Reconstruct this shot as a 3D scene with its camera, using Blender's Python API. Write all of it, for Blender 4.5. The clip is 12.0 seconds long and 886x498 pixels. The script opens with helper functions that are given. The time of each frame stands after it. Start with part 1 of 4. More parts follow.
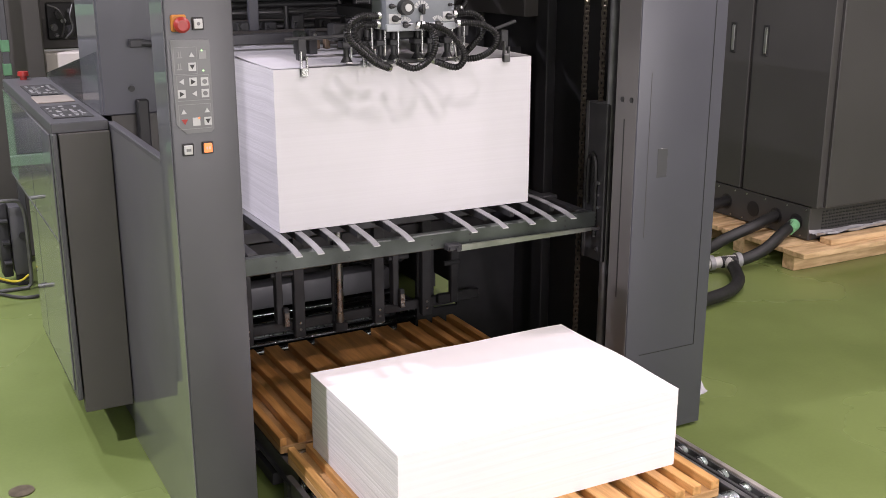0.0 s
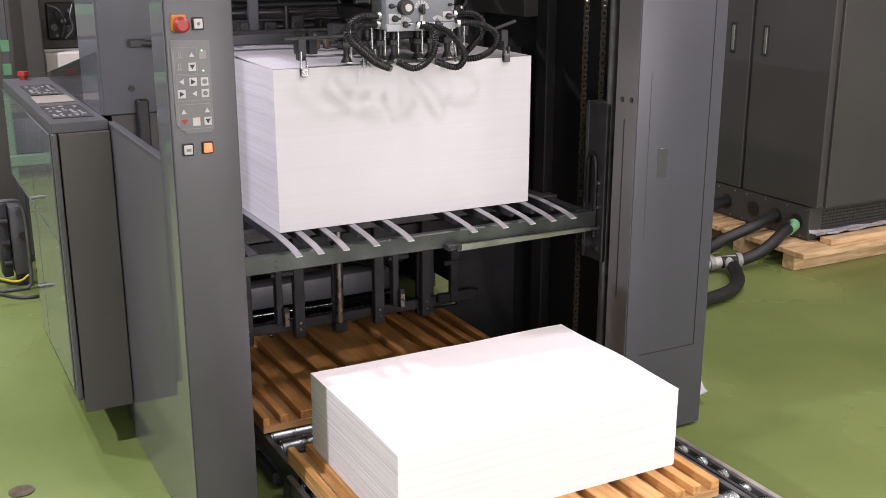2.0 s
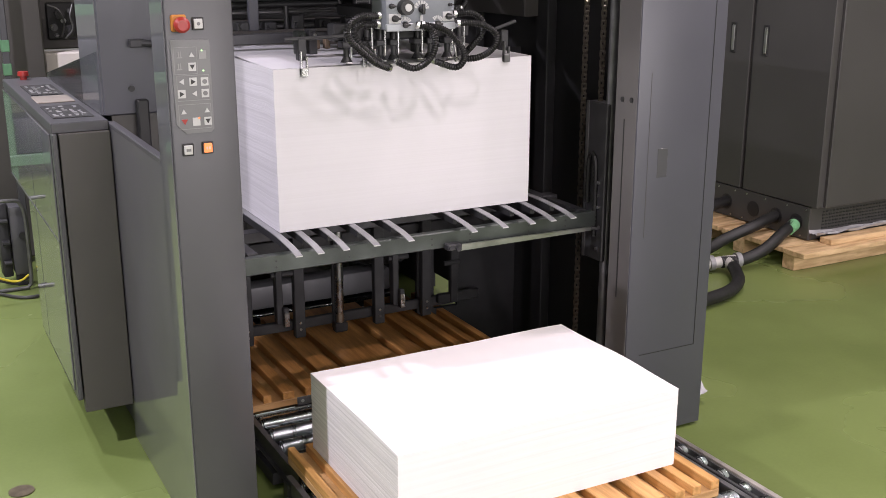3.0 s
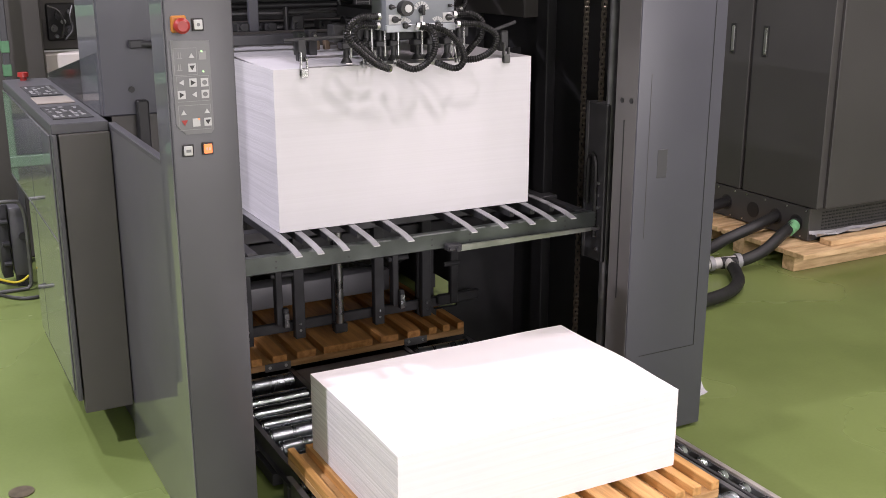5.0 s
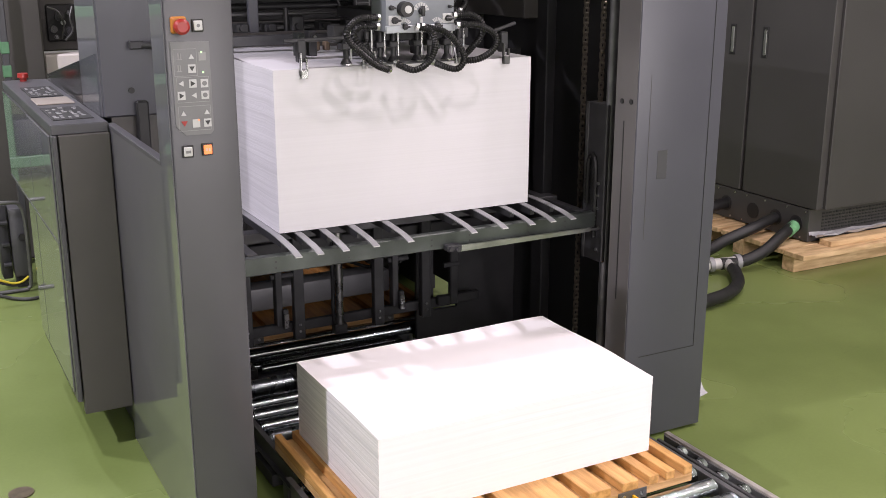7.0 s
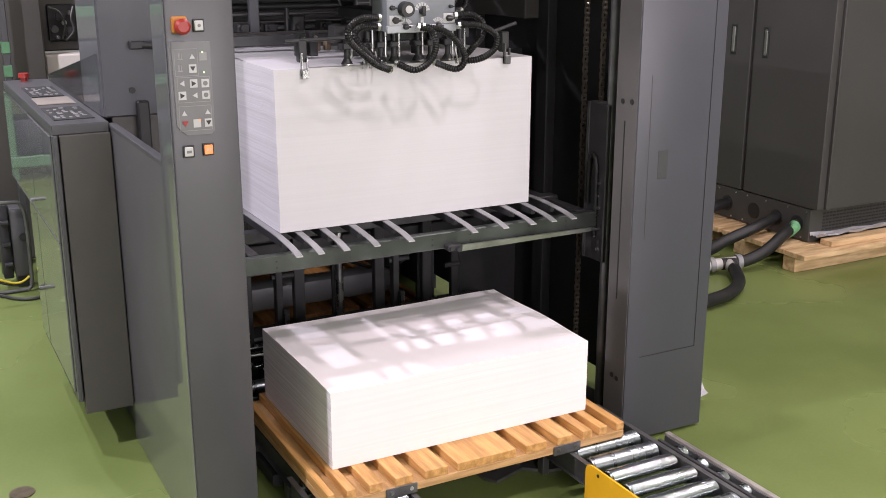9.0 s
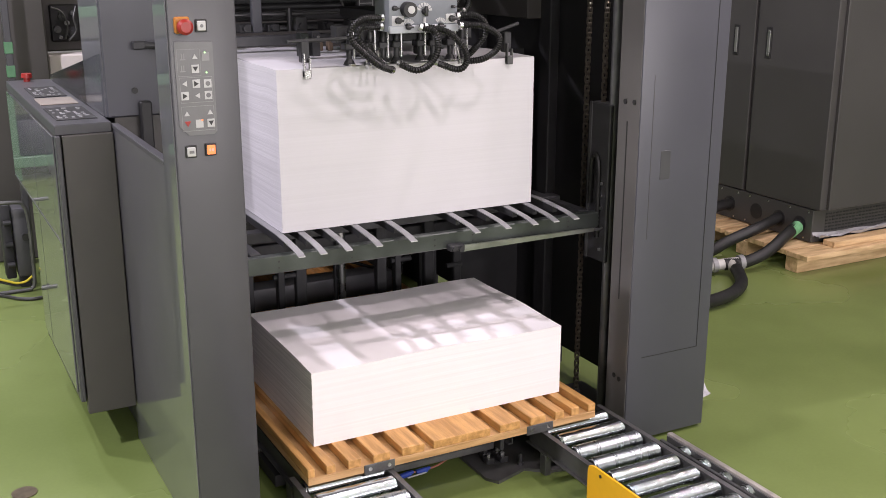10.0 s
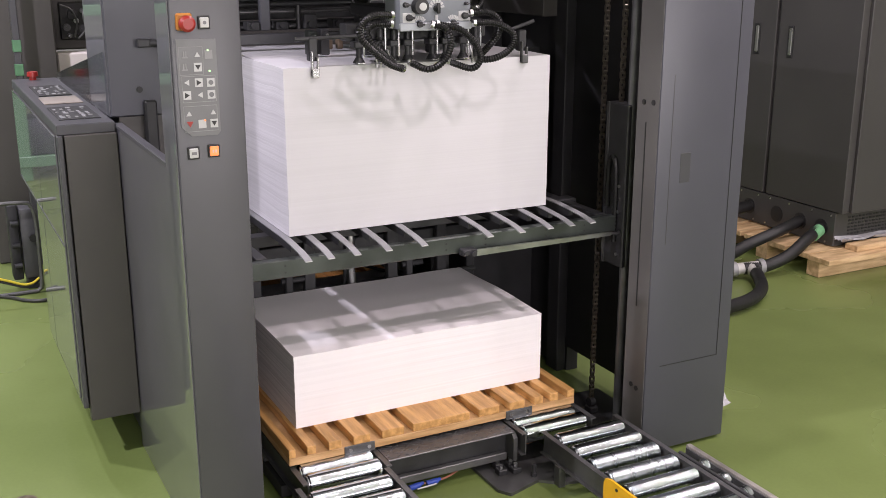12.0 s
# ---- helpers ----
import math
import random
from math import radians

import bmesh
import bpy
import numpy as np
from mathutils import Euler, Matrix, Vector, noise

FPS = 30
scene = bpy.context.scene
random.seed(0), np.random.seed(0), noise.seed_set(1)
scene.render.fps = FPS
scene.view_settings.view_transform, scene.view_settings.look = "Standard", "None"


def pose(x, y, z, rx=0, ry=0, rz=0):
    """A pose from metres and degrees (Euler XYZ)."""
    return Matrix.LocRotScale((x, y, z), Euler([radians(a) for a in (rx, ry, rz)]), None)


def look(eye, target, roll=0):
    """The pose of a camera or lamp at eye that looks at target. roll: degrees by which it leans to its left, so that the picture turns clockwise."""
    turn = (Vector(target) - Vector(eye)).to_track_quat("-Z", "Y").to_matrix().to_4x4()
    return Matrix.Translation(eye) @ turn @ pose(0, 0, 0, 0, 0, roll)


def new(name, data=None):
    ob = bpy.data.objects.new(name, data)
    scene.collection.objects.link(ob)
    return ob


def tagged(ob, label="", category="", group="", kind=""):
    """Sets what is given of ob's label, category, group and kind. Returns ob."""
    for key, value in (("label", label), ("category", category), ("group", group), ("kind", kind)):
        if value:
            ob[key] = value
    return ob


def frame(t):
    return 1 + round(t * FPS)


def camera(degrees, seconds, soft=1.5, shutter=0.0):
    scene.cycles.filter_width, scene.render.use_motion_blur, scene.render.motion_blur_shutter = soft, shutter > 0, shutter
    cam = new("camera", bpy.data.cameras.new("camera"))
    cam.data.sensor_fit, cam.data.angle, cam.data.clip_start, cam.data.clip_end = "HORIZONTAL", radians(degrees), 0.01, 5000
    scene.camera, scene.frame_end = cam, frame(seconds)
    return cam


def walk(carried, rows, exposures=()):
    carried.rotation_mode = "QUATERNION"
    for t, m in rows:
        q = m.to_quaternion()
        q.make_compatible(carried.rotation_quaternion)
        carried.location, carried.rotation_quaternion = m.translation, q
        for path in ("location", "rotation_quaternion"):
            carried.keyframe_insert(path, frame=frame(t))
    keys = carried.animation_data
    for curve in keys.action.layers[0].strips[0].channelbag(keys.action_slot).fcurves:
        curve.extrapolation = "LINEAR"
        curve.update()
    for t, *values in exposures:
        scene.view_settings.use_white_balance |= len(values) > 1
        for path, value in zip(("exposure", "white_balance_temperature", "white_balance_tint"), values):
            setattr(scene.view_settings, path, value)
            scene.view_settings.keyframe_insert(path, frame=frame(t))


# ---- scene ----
# ---- camera ----
cam = camera(45.33, 12.0, soft=0.85)
CAM_ROWS = [
    (0.0, -1.6966, -2.4988, 1.9281, 73.964, -27.971),
    (3.0, -1.6966, -2.4988, 1.9281, 73.964, -27.971),
    (5.0, -1.6966, -2.4988, 1.9281, 74.009, -27.976),
    (6.0, -1.6966, -2.4988, 1.9281, 74.044, -27.995),
    (7.0, -1.6966, -2.4988, 1.928, 74.058, -27.986),
    (9.0, -1.6966, -2.4988, 1.928, 74.057, -27.943),
    (9.5, -1.6966, -2.4988, 1.928, 74.054, -27.917),
    (10.0, -1.6966, -2.4988, 1.928, 74.074, -27.814),
    (10.5, -1.6882, -2.4876, 1.9246, 74.119, -27.672),
    (11.0, -1.6644, -2.4496, 1.9204, 74.1, -27.385),
    (11.5, -1.6498, -2.4282, 1.9162, 74.105, -27.15),
    (12.0, -1.6301, -2.3988, 1.9131, 74.043, -26.955),
]
walk(cam, [(t, pose(x, y, z, rx, 0, rz)) for t, x, y, z, rx, rz in CAM_ROWS])

# ---- world and lights ----
world = bpy.data.worlds.new("hall_air")
scene.world = world
world.use_nodes = True
world.node_tree.nodes["Background"].inputs[0].default_value = (0.9, 0.95, 1.0, 1)
world.node_tree.nodes["Background"].inputs[1].default_value = 0.02
scene.view_settings.exposure = 0.0


def area_lamp(name, eye, target, sx, sy, watts, colour):
    d = bpy.data.lights.new(name, "AREA")
    d.shape, d.size, d.size_y, d.energy, d.color = "RECTANGLE", sx, sy, watts, colour
    ob = new(name, d)
    ob.matrix_world = look(eye, target)
    return ob


LAMP = (1.0, 0.845, 0.92)
# compact unseen ceiling lights: shadows place those over the press; others are added fill
COOL = (0.93, 0.86, 1.0)
for x, y, watts, tone in ((1.6, 0.5, 66, LAMP), (-0.1, -1.75, 56, LAMP), (1.6, -1.75, 44, LAMP), (-4.2, 0.9, 320, COOL), (-2.4, 2.8, 130, COOL), (-1.9, 5.6, 150, COOL),
                          (3.6, -1.75, 60, LAMP), (3.6, 0.5, 36, LAMP), (3.6, 3.2, 26, LAMP), (3.0, -6.4, 45, LAMP), (-1.6, -6.4, 60, LAMP)):
    area_lamp("ceiling_and_fill_light", (x, y, 4.5), (x, y + 0.001, 0), 0.14, 0.14, watts, tone)
# soft front fill, added in a made-up window band behind the camera
area_lamp("front_fill", (0.5, -8.85, 2.75), (0.5, 0.0, 2.0), 9.6, 2.2, 700, (1.0, 0.925, 0.96))

# ---- materials ----
MATS = {}


def nodes_of(m):
    return m.node_tree.nodes, m.node_tree.links


def mat(name, colour, rough=0.5, metal=0.0, vary=0.08, scale=6.0, grain=0.02, gscale=180.0, stretch=(1, 1, 1), bump=0.05,
        coat=0.0, rough_var=0.08, spec=0.5, tint=None, alpha=1.0):
    """A painted, wooden or metal surface: base colour that varies at two scales, rough patches, fine relief."""
    if name in MATS:
        return MATS[name]
    m = bpy.data.materials.new(name)
    m.use_nodes = True
    n, l = nodes_of(m)
    b = n["Principled BSDF"]
    tc = n.new("ShaderNodeTexCoord")
    mp = n.new("ShaderNodeMapping")
    mp.inputs["Scale"].default_value = stretch
    l.new(tc.outputs["Object"], mp.inputs["Vector"])
    big = n.new("ShaderNodeTexNoise")
    big.inputs["Scale"].default_value, big.inputs["Detail"].default_value = scale, 4
    fine = n.new("ShaderNodeTexNoise")
    fine.inputs["Scale"].default_value, fine.inputs["Detail"].default_value = gscale, 2
    for t in (big, fine):
        l.new(mp.outputs["Vector"], t.inputs["Vector"])
    dark = [c * (1 - vary) for c in colour]
    lite = [min(1, c * (1 + vary)) for c in (tint or colour)]
    r1 = n.new("ShaderNodeMix")
    r1.data_type = "RGBA"
    r1.inputs[6].default_value, r1.inputs[7].default_value = (*dark, 1), (*lite, 1)
    ramp = n.new("ShaderNodeMapRange")
    ramp.interpolation_type = "SMOOTHSTEP"
    ramp.inputs[1].default_value, ramp.inputs[2].default_value = 0.3, 0.7
    l.new(big.outputs["Fac"], ramp.inputs[0])
    l.new(ramp.outputs[0], r1.inputs[0])
    r2 = n.new("ShaderNodeMix")
    r2.data_type, r2.blend_type = "RGBA", "MULTIPLY"
    r2.inputs[0].default_value = 1.0
    g = n.new("ShaderNodeMapRange")
    g.inputs[3].default_value, g.inputs[4].default_value = 1 - grain * 2.5, 1 + grain * 2.5
    l.new(fine.outputs["Fac"], g.inputs[0])
    l.new(r1.outputs[2], r2.inputs[6])
    l.new(g.outputs[0], r2.inputs[7])
    l.new(r2.outputs[2], b.inputs["Base Color"])
    rr = n.new("ShaderNodeMapRange")
    rr.inputs[3].default_value, rr.inputs[4].default_value = max(0.02, rough - rough_var), min(1, rough + rough_var)
    l.new(big.outputs["Fac"], rr.inputs[0])
    l.new(rr.outputs[0], b.inputs["Roughness"])
    b.inputs["Metallic"].default_value = metal
    b.inputs["Coat Weight"].default_value = coat
    b.inputs["Specular IOR Level"].default_value = spec
    if bump:
        bp = n.new("ShaderNodeBump")
        bp.inputs["Strength"].default_value, bp.inputs["Distance"].default_value = bump, 0.002
        l.new(fine.outputs["Fac"], bp.inputs["Height"])
        l.new(bp.outputs["Normal"], b.inputs["Normal"])
    MATS[name] = m
    return m


def glow(name, colour, strength):
    m = mat(name, colour, 0.4)
    b = m.node_tree.nodes["Principled BSDF"]
    b.inputs["Emission Color"].default_value, b.inputs["Emission Strength"].default_value = (*colour, 1), strength
    return m


def floor_paint():
    """Green epoxy: broad worn patches, scuffs, fine orange-peel relief."""
    m = mat("green_epoxy", (0.140, 0.186, 0.054), 0.26, 0, 0.10, 0.8, 0.02, 60, bump=0.04, rough_var=0.12, tint=(0.160, 0.206, 0.066))
    n, l = nodes_of(m)
    b = n["Principled BSDF"]
    src = b.inputs["Base Color"].links[0].from_socket
    tc = n.new("ShaderNodeTexCoord")
    sc = n.new("ShaderNodeTexNoise")
    sc.inputs["Scale"].default_value, sc.inputs["Detail"].default_value = 3.5, 9
    sc.inputs["Roughness"].default_value = 0.75
    l.new(tc.outputs["Object"], sc.inputs["Vector"])
    rg = n.new("ShaderNodeMapRange")
    rg.interpolation_type = "SMOOTHSTEP"
    rg.inputs[1].default_value, rg.inputs[2].default_value, rg.inputs[4].default_value = 0.62, 0.78, 0.35
    l.new(sc.outputs["Fac"], rg.inputs[0])
    mx = n.new("ShaderNodeMix")
    mx.data_type = "RGBA"
    mx.inputs[7].default_value = (0.07, 0.10, 0.03, 1)
    l.new(rg.outputs[0], mx.inputs[0])
    l.new(src, mx.inputs[6])
    l.new(mx.outputs[2], b.inputs["Base Color"])
    return m


def paper_mat(name, colour, front=0.05, side=0.22, wave=0.035):
    """Stacked sheets: thin wavy lines of single sheets and reams, stronger on the left and right sides."""
    m = mat(name, colour, 0.7, 0, 0.012, 4, 0.0, 40, bump=0)
    n, l = nodes_of(m)
    b = n["Principled BSDF"]
    src = b.inputs["Base Color"].links[0].from_socket
    tc = n.new("ShaderNodeTexCoord")
    wob = n.new("ShaderNodeTexNoise")
    wob.inputs["Scale"].default_value, wob.inputs["Detail"].default_value = 3.2, 2
    wm = n.new("ShaderNodeMapping")
    wm.inputs["Scale"].default_value = (0.5, 1.6, 0.7)
    l.new(tc.outputs["Object"], wm.inputs["Vector"])
    l.new(wm.outputs["Vector"], wob.inputs["Vector"])
    wob_z = n.new("ShaderNodeMath")
    wob_z.operation = "MULTIPLY_ADD"
    wob_z.inputs[1].default_value = wave
    sep0 = n.new("ShaderNodeSeparateXYZ")
    l.new(tc.outputs["Object"], sep0.inputs[0])
    l.new(wob.outputs["Fac"], wob_z.inputs[0])
    l.new(sep0.outputs["Z"], wob_z.inputs[2])
    cmb = n.new("ShaderNodeCombineXYZ")
    l.new(sep0.outputs["X"], cmb.inputs[0])
    l.new(sep0.outputs["Y"], cmb.inputs[1])
    l.new(wob_z.outputs[0], cmb.inputs[2])
    lines = []
    for zs, det in ((620, 2), (150, 3)):
        mp = n.new("ShaderNodeMapping")
        mp.inputs["Scale"].default_value = (0.9, 0.9, zs)
        l.new(cmb.outputs[0], mp.inputs["Vector"])
        t = n.new("ShaderNodeTexNoise")
        t.inputs["Scale"].default_value, t.inputs["Detail"].default_value = 1.0, det
        l.new(mp.outputs["Vector"], t.inputs["Vector"])
        g = n.new("ShaderNodeMapRange")
        g.inputs[1].default_value, g.inputs[2].default_value = 0.34, 0.58
        l.new(t.outputs["Fac"], g.inputs[0])
        lines.append(g)
    both = n.new("ShaderNodeMath")
    both.operation = "MULTIPLY"
    l.new(lines[0].outputs[0], both.inputs[0])
    l.new(lines[1].outputs[0], both.inputs[1])
    half = n.new("ShaderNodeMix")
    half.inputs[0].default_value = 0.5
    l.new(both.outputs[0], half.inputs[2])
    l.new(lines[1].outputs[0], half.inputs[3])
    ge = n.new("ShaderNodeTexCoord")
    sep = n.new("ShaderNodeSeparateXYZ")
    l.new(ge.outputs["Normal"], sep.inputs[0])
    ax = n.new("ShaderNodeMath")
    ax.operation = "ABSOLUTE"
    l.new(sep.outputs["X"], ax.inputs[0])
    depth = n.new("ShaderNodeMapRange")
    depth.inputs[1].default_value, depth.inputs[2].default_value = 0.4, 0.8
    depth.inputs[3].default_value, depth.inputs[4].default_value = front, side
    l.new(ax.outputs[0], depth.inputs[0])
    flat = n.new("ShaderNodeMapRange")
    flat.inputs[1].default_value, flat.inputs[2].default_value = 0.4, 0.8
    flat.inputs[3].default_value, flat.inputs[4].default_value = 1.0, 0.0
    l.new(sep.outputs["Z"], flat.inputs[0])
    amount = n.new("ShaderNodeMath")
    amount.operation = "MULTIPLY"
    l.new(depth.outputs[0], amount.inputs[0])
    l.new(flat.outputs[0], amount.inputs[1])
    inv = n.new("ShaderNodeMath")
    inv.operation = "SUBTRACT"
    inv.inputs[0].default_value = 1.0
    l.new(half.outputs[0], inv.inputs[1])
    dip = n.new("ShaderNodeMath")
    dip.operation = "MULTIPLY"
    l.new(inv.outputs[0], dip.inputs[0])
    l.new(amount.outputs[0], dip.inputs[1])
    keep = n.new("ShaderNodeMath")
    keep.operation = "SUBTRACT"
    keep.inputs[0].default_value = 1.0
    l.new(dip.outputs[0], keep.inputs[1])
    r2 = n.new("ShaderNodeMix")
    r2.data_type, r2.blend_type = "RGBA", "MULTIPLY"
    r2.inputs[0].default_value = 1.0
    l.new(src, r2.inputs[6])
    l.new(keep.outputs[0], r2.inputs[7])
    l.new(r2.outputs[2], b.inputs["Base Color"])
    bp = n.new("ShaderNodeBump")
    bp.inputs["Strength"].default_value, bp.inputs["Distance"].default_value = 0.5, 0.003
    l.new(keep.outputs[0], bp.inputs["Height"])
    l.new(bp.outputs["Normal"], b.inputs["Normal"])
    return m


FLOOR = floor_paint()
GREY = mat("grey_enamel", (0.059, 0.059, 0.064), 0.38, 0, 0.05, 3, 0.02, 400, bump=0.06)
GREY_B = mat("blue_grey_enamel", (0.062, 0.063, 0.076), 0.40, 0, 0.04, 3, 0.02, 400, bump=0.04)
GREY_D = mat("dark_grey_enamel", (0.061, 0.057, 0.052), 0.45, 0, 0.06, 3, 0.02, 400, bump=0.06)
GREY_C = mat("cabinet_grey", (0.053, 0.051, 0.049), 0.42, 0, 0.05, 2, 0.015, 400, bump=0.05)
GLOSS_SIDE = mat("glossy_grey_lacquer", (0.092, 0.092, 0.102), 0.35, 0, 0.05, 3, 0.02, 300, bump=0.0, coat=1.0)
BLACK = mat("black_steel", (0.024, 0.024, 0.026), 0.6, 0.1, 0.2, 8, 0.05, 300)
BLACK_S = mat("blackened_frame", (0.036, 0.036, 0.038), 0.46, 0.3, 0.25, 9, 0.06, 260)
TRAY = mat("oiled_steel_beam", (0.068, 0.077, 0.071), 0.36, 0.7, 0.35, 5, 0.04, 200, rough_var=0.12)
STEEL = mat("bright_steel", (0.55, 0.55, 0.55), 0.28, 1.0, 0.1, 12, 0.03, 300, rough_var=0.1)
ZINC = mat("zinc_roller", (0.50, 0.53, 0.56), 0.13, 1.0, 0.08, 9, 0.03, 250, stretch=(5, 0.5, 0.5), rough_var=0.03, bump=0.12)
FORK = mat("brushed_fork_steel", (0.25, 0.25, 0.255), 0.5, 0.25, 0.08, 14, 0.03, 300)
ZINC_D = mat("dull_zinc_roller", (0.36, 0.395, 0.41), 0.28, 1.0, 0.12, 9, 0.03, 250, stretch=(3, 0.5, 0.5), rough_var=0.06, bump=0.06)
RAIL = mat("rail_grey", (0.12, 0.12, 0.12), 0.4, 0.6, 0.2, 10, 0.04, 250)
PLATE = mat("tread_plate", (0.16, 0.16, 0.165), 0.4, 0.7, 0.15, 10, 0.04, 250)
YELLOW = mat("yellow_guard_paint", (0.75, 0.40, 0.015), 0.4, 0, 0.06, 8, 0.02, 300)
RED = mat("red_plastic", (0.28, 0.02, 0.016), 0.35, 0, 0.08, 20)
AMBER = mat("yellow_plastic", (0.42, 0.16, 0.025), 0.4, 0, 0.08, 20)
WHITE_P = mat("white_plastic", (0.46, 0.46, 0.45), 0.4, 0, 0.05, 20)
KEY_G = mat("membrane_grey", (0.145, 0.145, 0.15), 0.35, 0, 0.05, 20, coat=0.2)
KEY_W = mat("key_white", (0.46, 0.46, 0.46), 0.4, 0, 0.05, 30)
INK = mat("black_print", (0.015, 0.015, 0.015), 0.5)
LINE_W = mat("pale_print", (0.24, 0.24, 0.24), 0.5)
ORANGE_LIT = glow("lit_orange_lens", (0.9, 0.22, 0.07), 0.75)
GREEN_LED = glow("lit_green_lamp", (0.6, 1.0, 0.5), 0.5)
RUBBER = mat("black_hose_rubber", (0.006, 0.006, 0.006), 0.42, 0, 0.2, 20, 0.05, 300, spec=0.3)
HOSE_M = mat("matt_black_hose", (0.011, 0.011, 0.011), 0.5, 0, 0.2, 20, 0.05, 300)
TAPE = mat("green_tape", (0.16, 0.38, 0.19), 0.45, 0, 0.1, 30)
VALVE = mat("valve_box_grey", (0.20, 0.215, 0.235), 0.4, 0.1, 0.05, 12)
VALVE_L = mat("pale_valve_strip", (0.34, 0.36, 0.38), 0.4, 0.1, 0.05, 12)
WOOD = mat("oiled_slat_wood", (0.46, 0.235, 0.07), 0.48, 0, 0.16, 7, 0.06, 90, stretch=(6, 0.5, 6), bump=0.15, tint=(0.56, 0.31, 0.11))
PLY = mat("plywood", (0.44, 0.25, 0.095), 0.55, 0, 0.14, 5, 0.07, 110, stretch=(1, 1, 12), bump=0.15, tint=(0.52, 0.32, 0.15))
PINE = mat("raw_pine", (0.52, 0.34, 0.17), 0.65, 0, 0.14, 5, 0.05, 90, stretch=(1, 6, 6), bump=0.15, tint=(0.62, 0.44, 0.25))
# both papers are white; the piles' unequal light is put into these base colours
PAPER_A = paper_mat("white_sheets_dimmed", (0.578, 0.566, 0.584), 0.035, 0.14, 0.016)
PAPER_B = paper_mat("white_sheets_brightened", (0.83, 0.80, 0.812), 0.022, 0.24, 0.010)
WALL = mat("hall_wall", (0.6, 0.6, 0.59), 0.8, 0, 0.06, 1.5)
CEIL = mat("hall_ceiling", (0.75, 0.75, 0.74), 0.85, 0, 0.05, 1.5)
FILM = mat("thin_plastic", (0.38, 0.38, 0.395), 0.25, 0, 0.1, 20)


def clear_acrylic():
    m = bpy.data.materials.new("clear_acrylic")
    m.use_nodes = True
    n, l = nodes_of(m)
    out = n["Material Output"]
    tr, gl, mx = n.new("ShaderNodeBsdfTransparent"), n.new("ShaderNodeBsdfGlossy"), n.new("ShaderNodeMixShader")
    tr.inputs[0].default_value = (0.86, 0.9, 0.88, 1)
    gl.inputs["Roughness"].default_value = 0.12
    fr = n.new("ShaderNodeFresnel")
    fr.inputs[0].default_value = 1.22
    l.new(fr.outputs[0], mx.inputs[0])
    l.new(tr.outputs[0], mx.inputs[1])
    l.new(gl.outputs[0], mx.inputs[2])
    l.new(mx.outputs[0], out.inputs["Surface"])
    return m


ACRYLIC = clear_acrylic()

# ---- mesh helpers ----


def box(bm, x0, x1, y0, y1, z0, z1, bevel=0.0, seg=1):
    r = bmesh.ops.create_cube(bm, size=1.0)
    vs = r["verts"]
    for v in vs:
        v.co = Vector(((x0 + x1) / 2 + v.co.x * (x1 - x0), (y0 + y1) / 2 + v.co.y * (y1 - y0), (z0 + z1) / 2 + v.co.z * (z1 - z0)))
    if bevel:
        es = list({e for v in vs for e in v.link_edges})
        bmesh.ops.bevel(bm, geom=es, offset=bevel, segments=seg, affect="EDGES", profile=0.5)
    return bm


def tube(bm, a, b, r0, r1=None, n=16, caps=True):
    """A cylinder or cone from a to b."""
    a, b = Vector(a), Vector(b)
    q = (b - a).to_track_quat("Z", "Y").to_matrix().to_4x4()
    r = bmesh.ops.create_cone(bm, cap_ends=caps, segments=n, radius1=r0, radius2=r0 if r1 is None else r1, depth=(b - a).length)
    bmesh.ops.transform(bm, matrix=Matrix.Translation((a + b) / 2) @ q, verts=r["verts"])
    return bm


def slab(bm, outline, axis, lo, hi):
    """A plate: a flat outline, thick from lo to hi along the axis x, y or z. Outline in the two other axes, in order."""
    def place(u, w, h):
        return {"x": (h, u, w), "y": (u, h, w), "z": (u, w, h)}[axis]
    A = [bm.verts.new(place(u, w, lo)) for u, w in outline]
    B = [bm.verts.new(place(u, w, hi)) for u, w in outline]
    bm.faces.new(A)
    bm.faces.new(B[::-1])
    for i in range(len(A)):
        j = (i + 1) % len(A)
        bm.faces.new((A[j], A[i], B[i], B[j]))
    bmesh.ops.recalc_face_normals(bm, faces=bm.faces)
    return bm


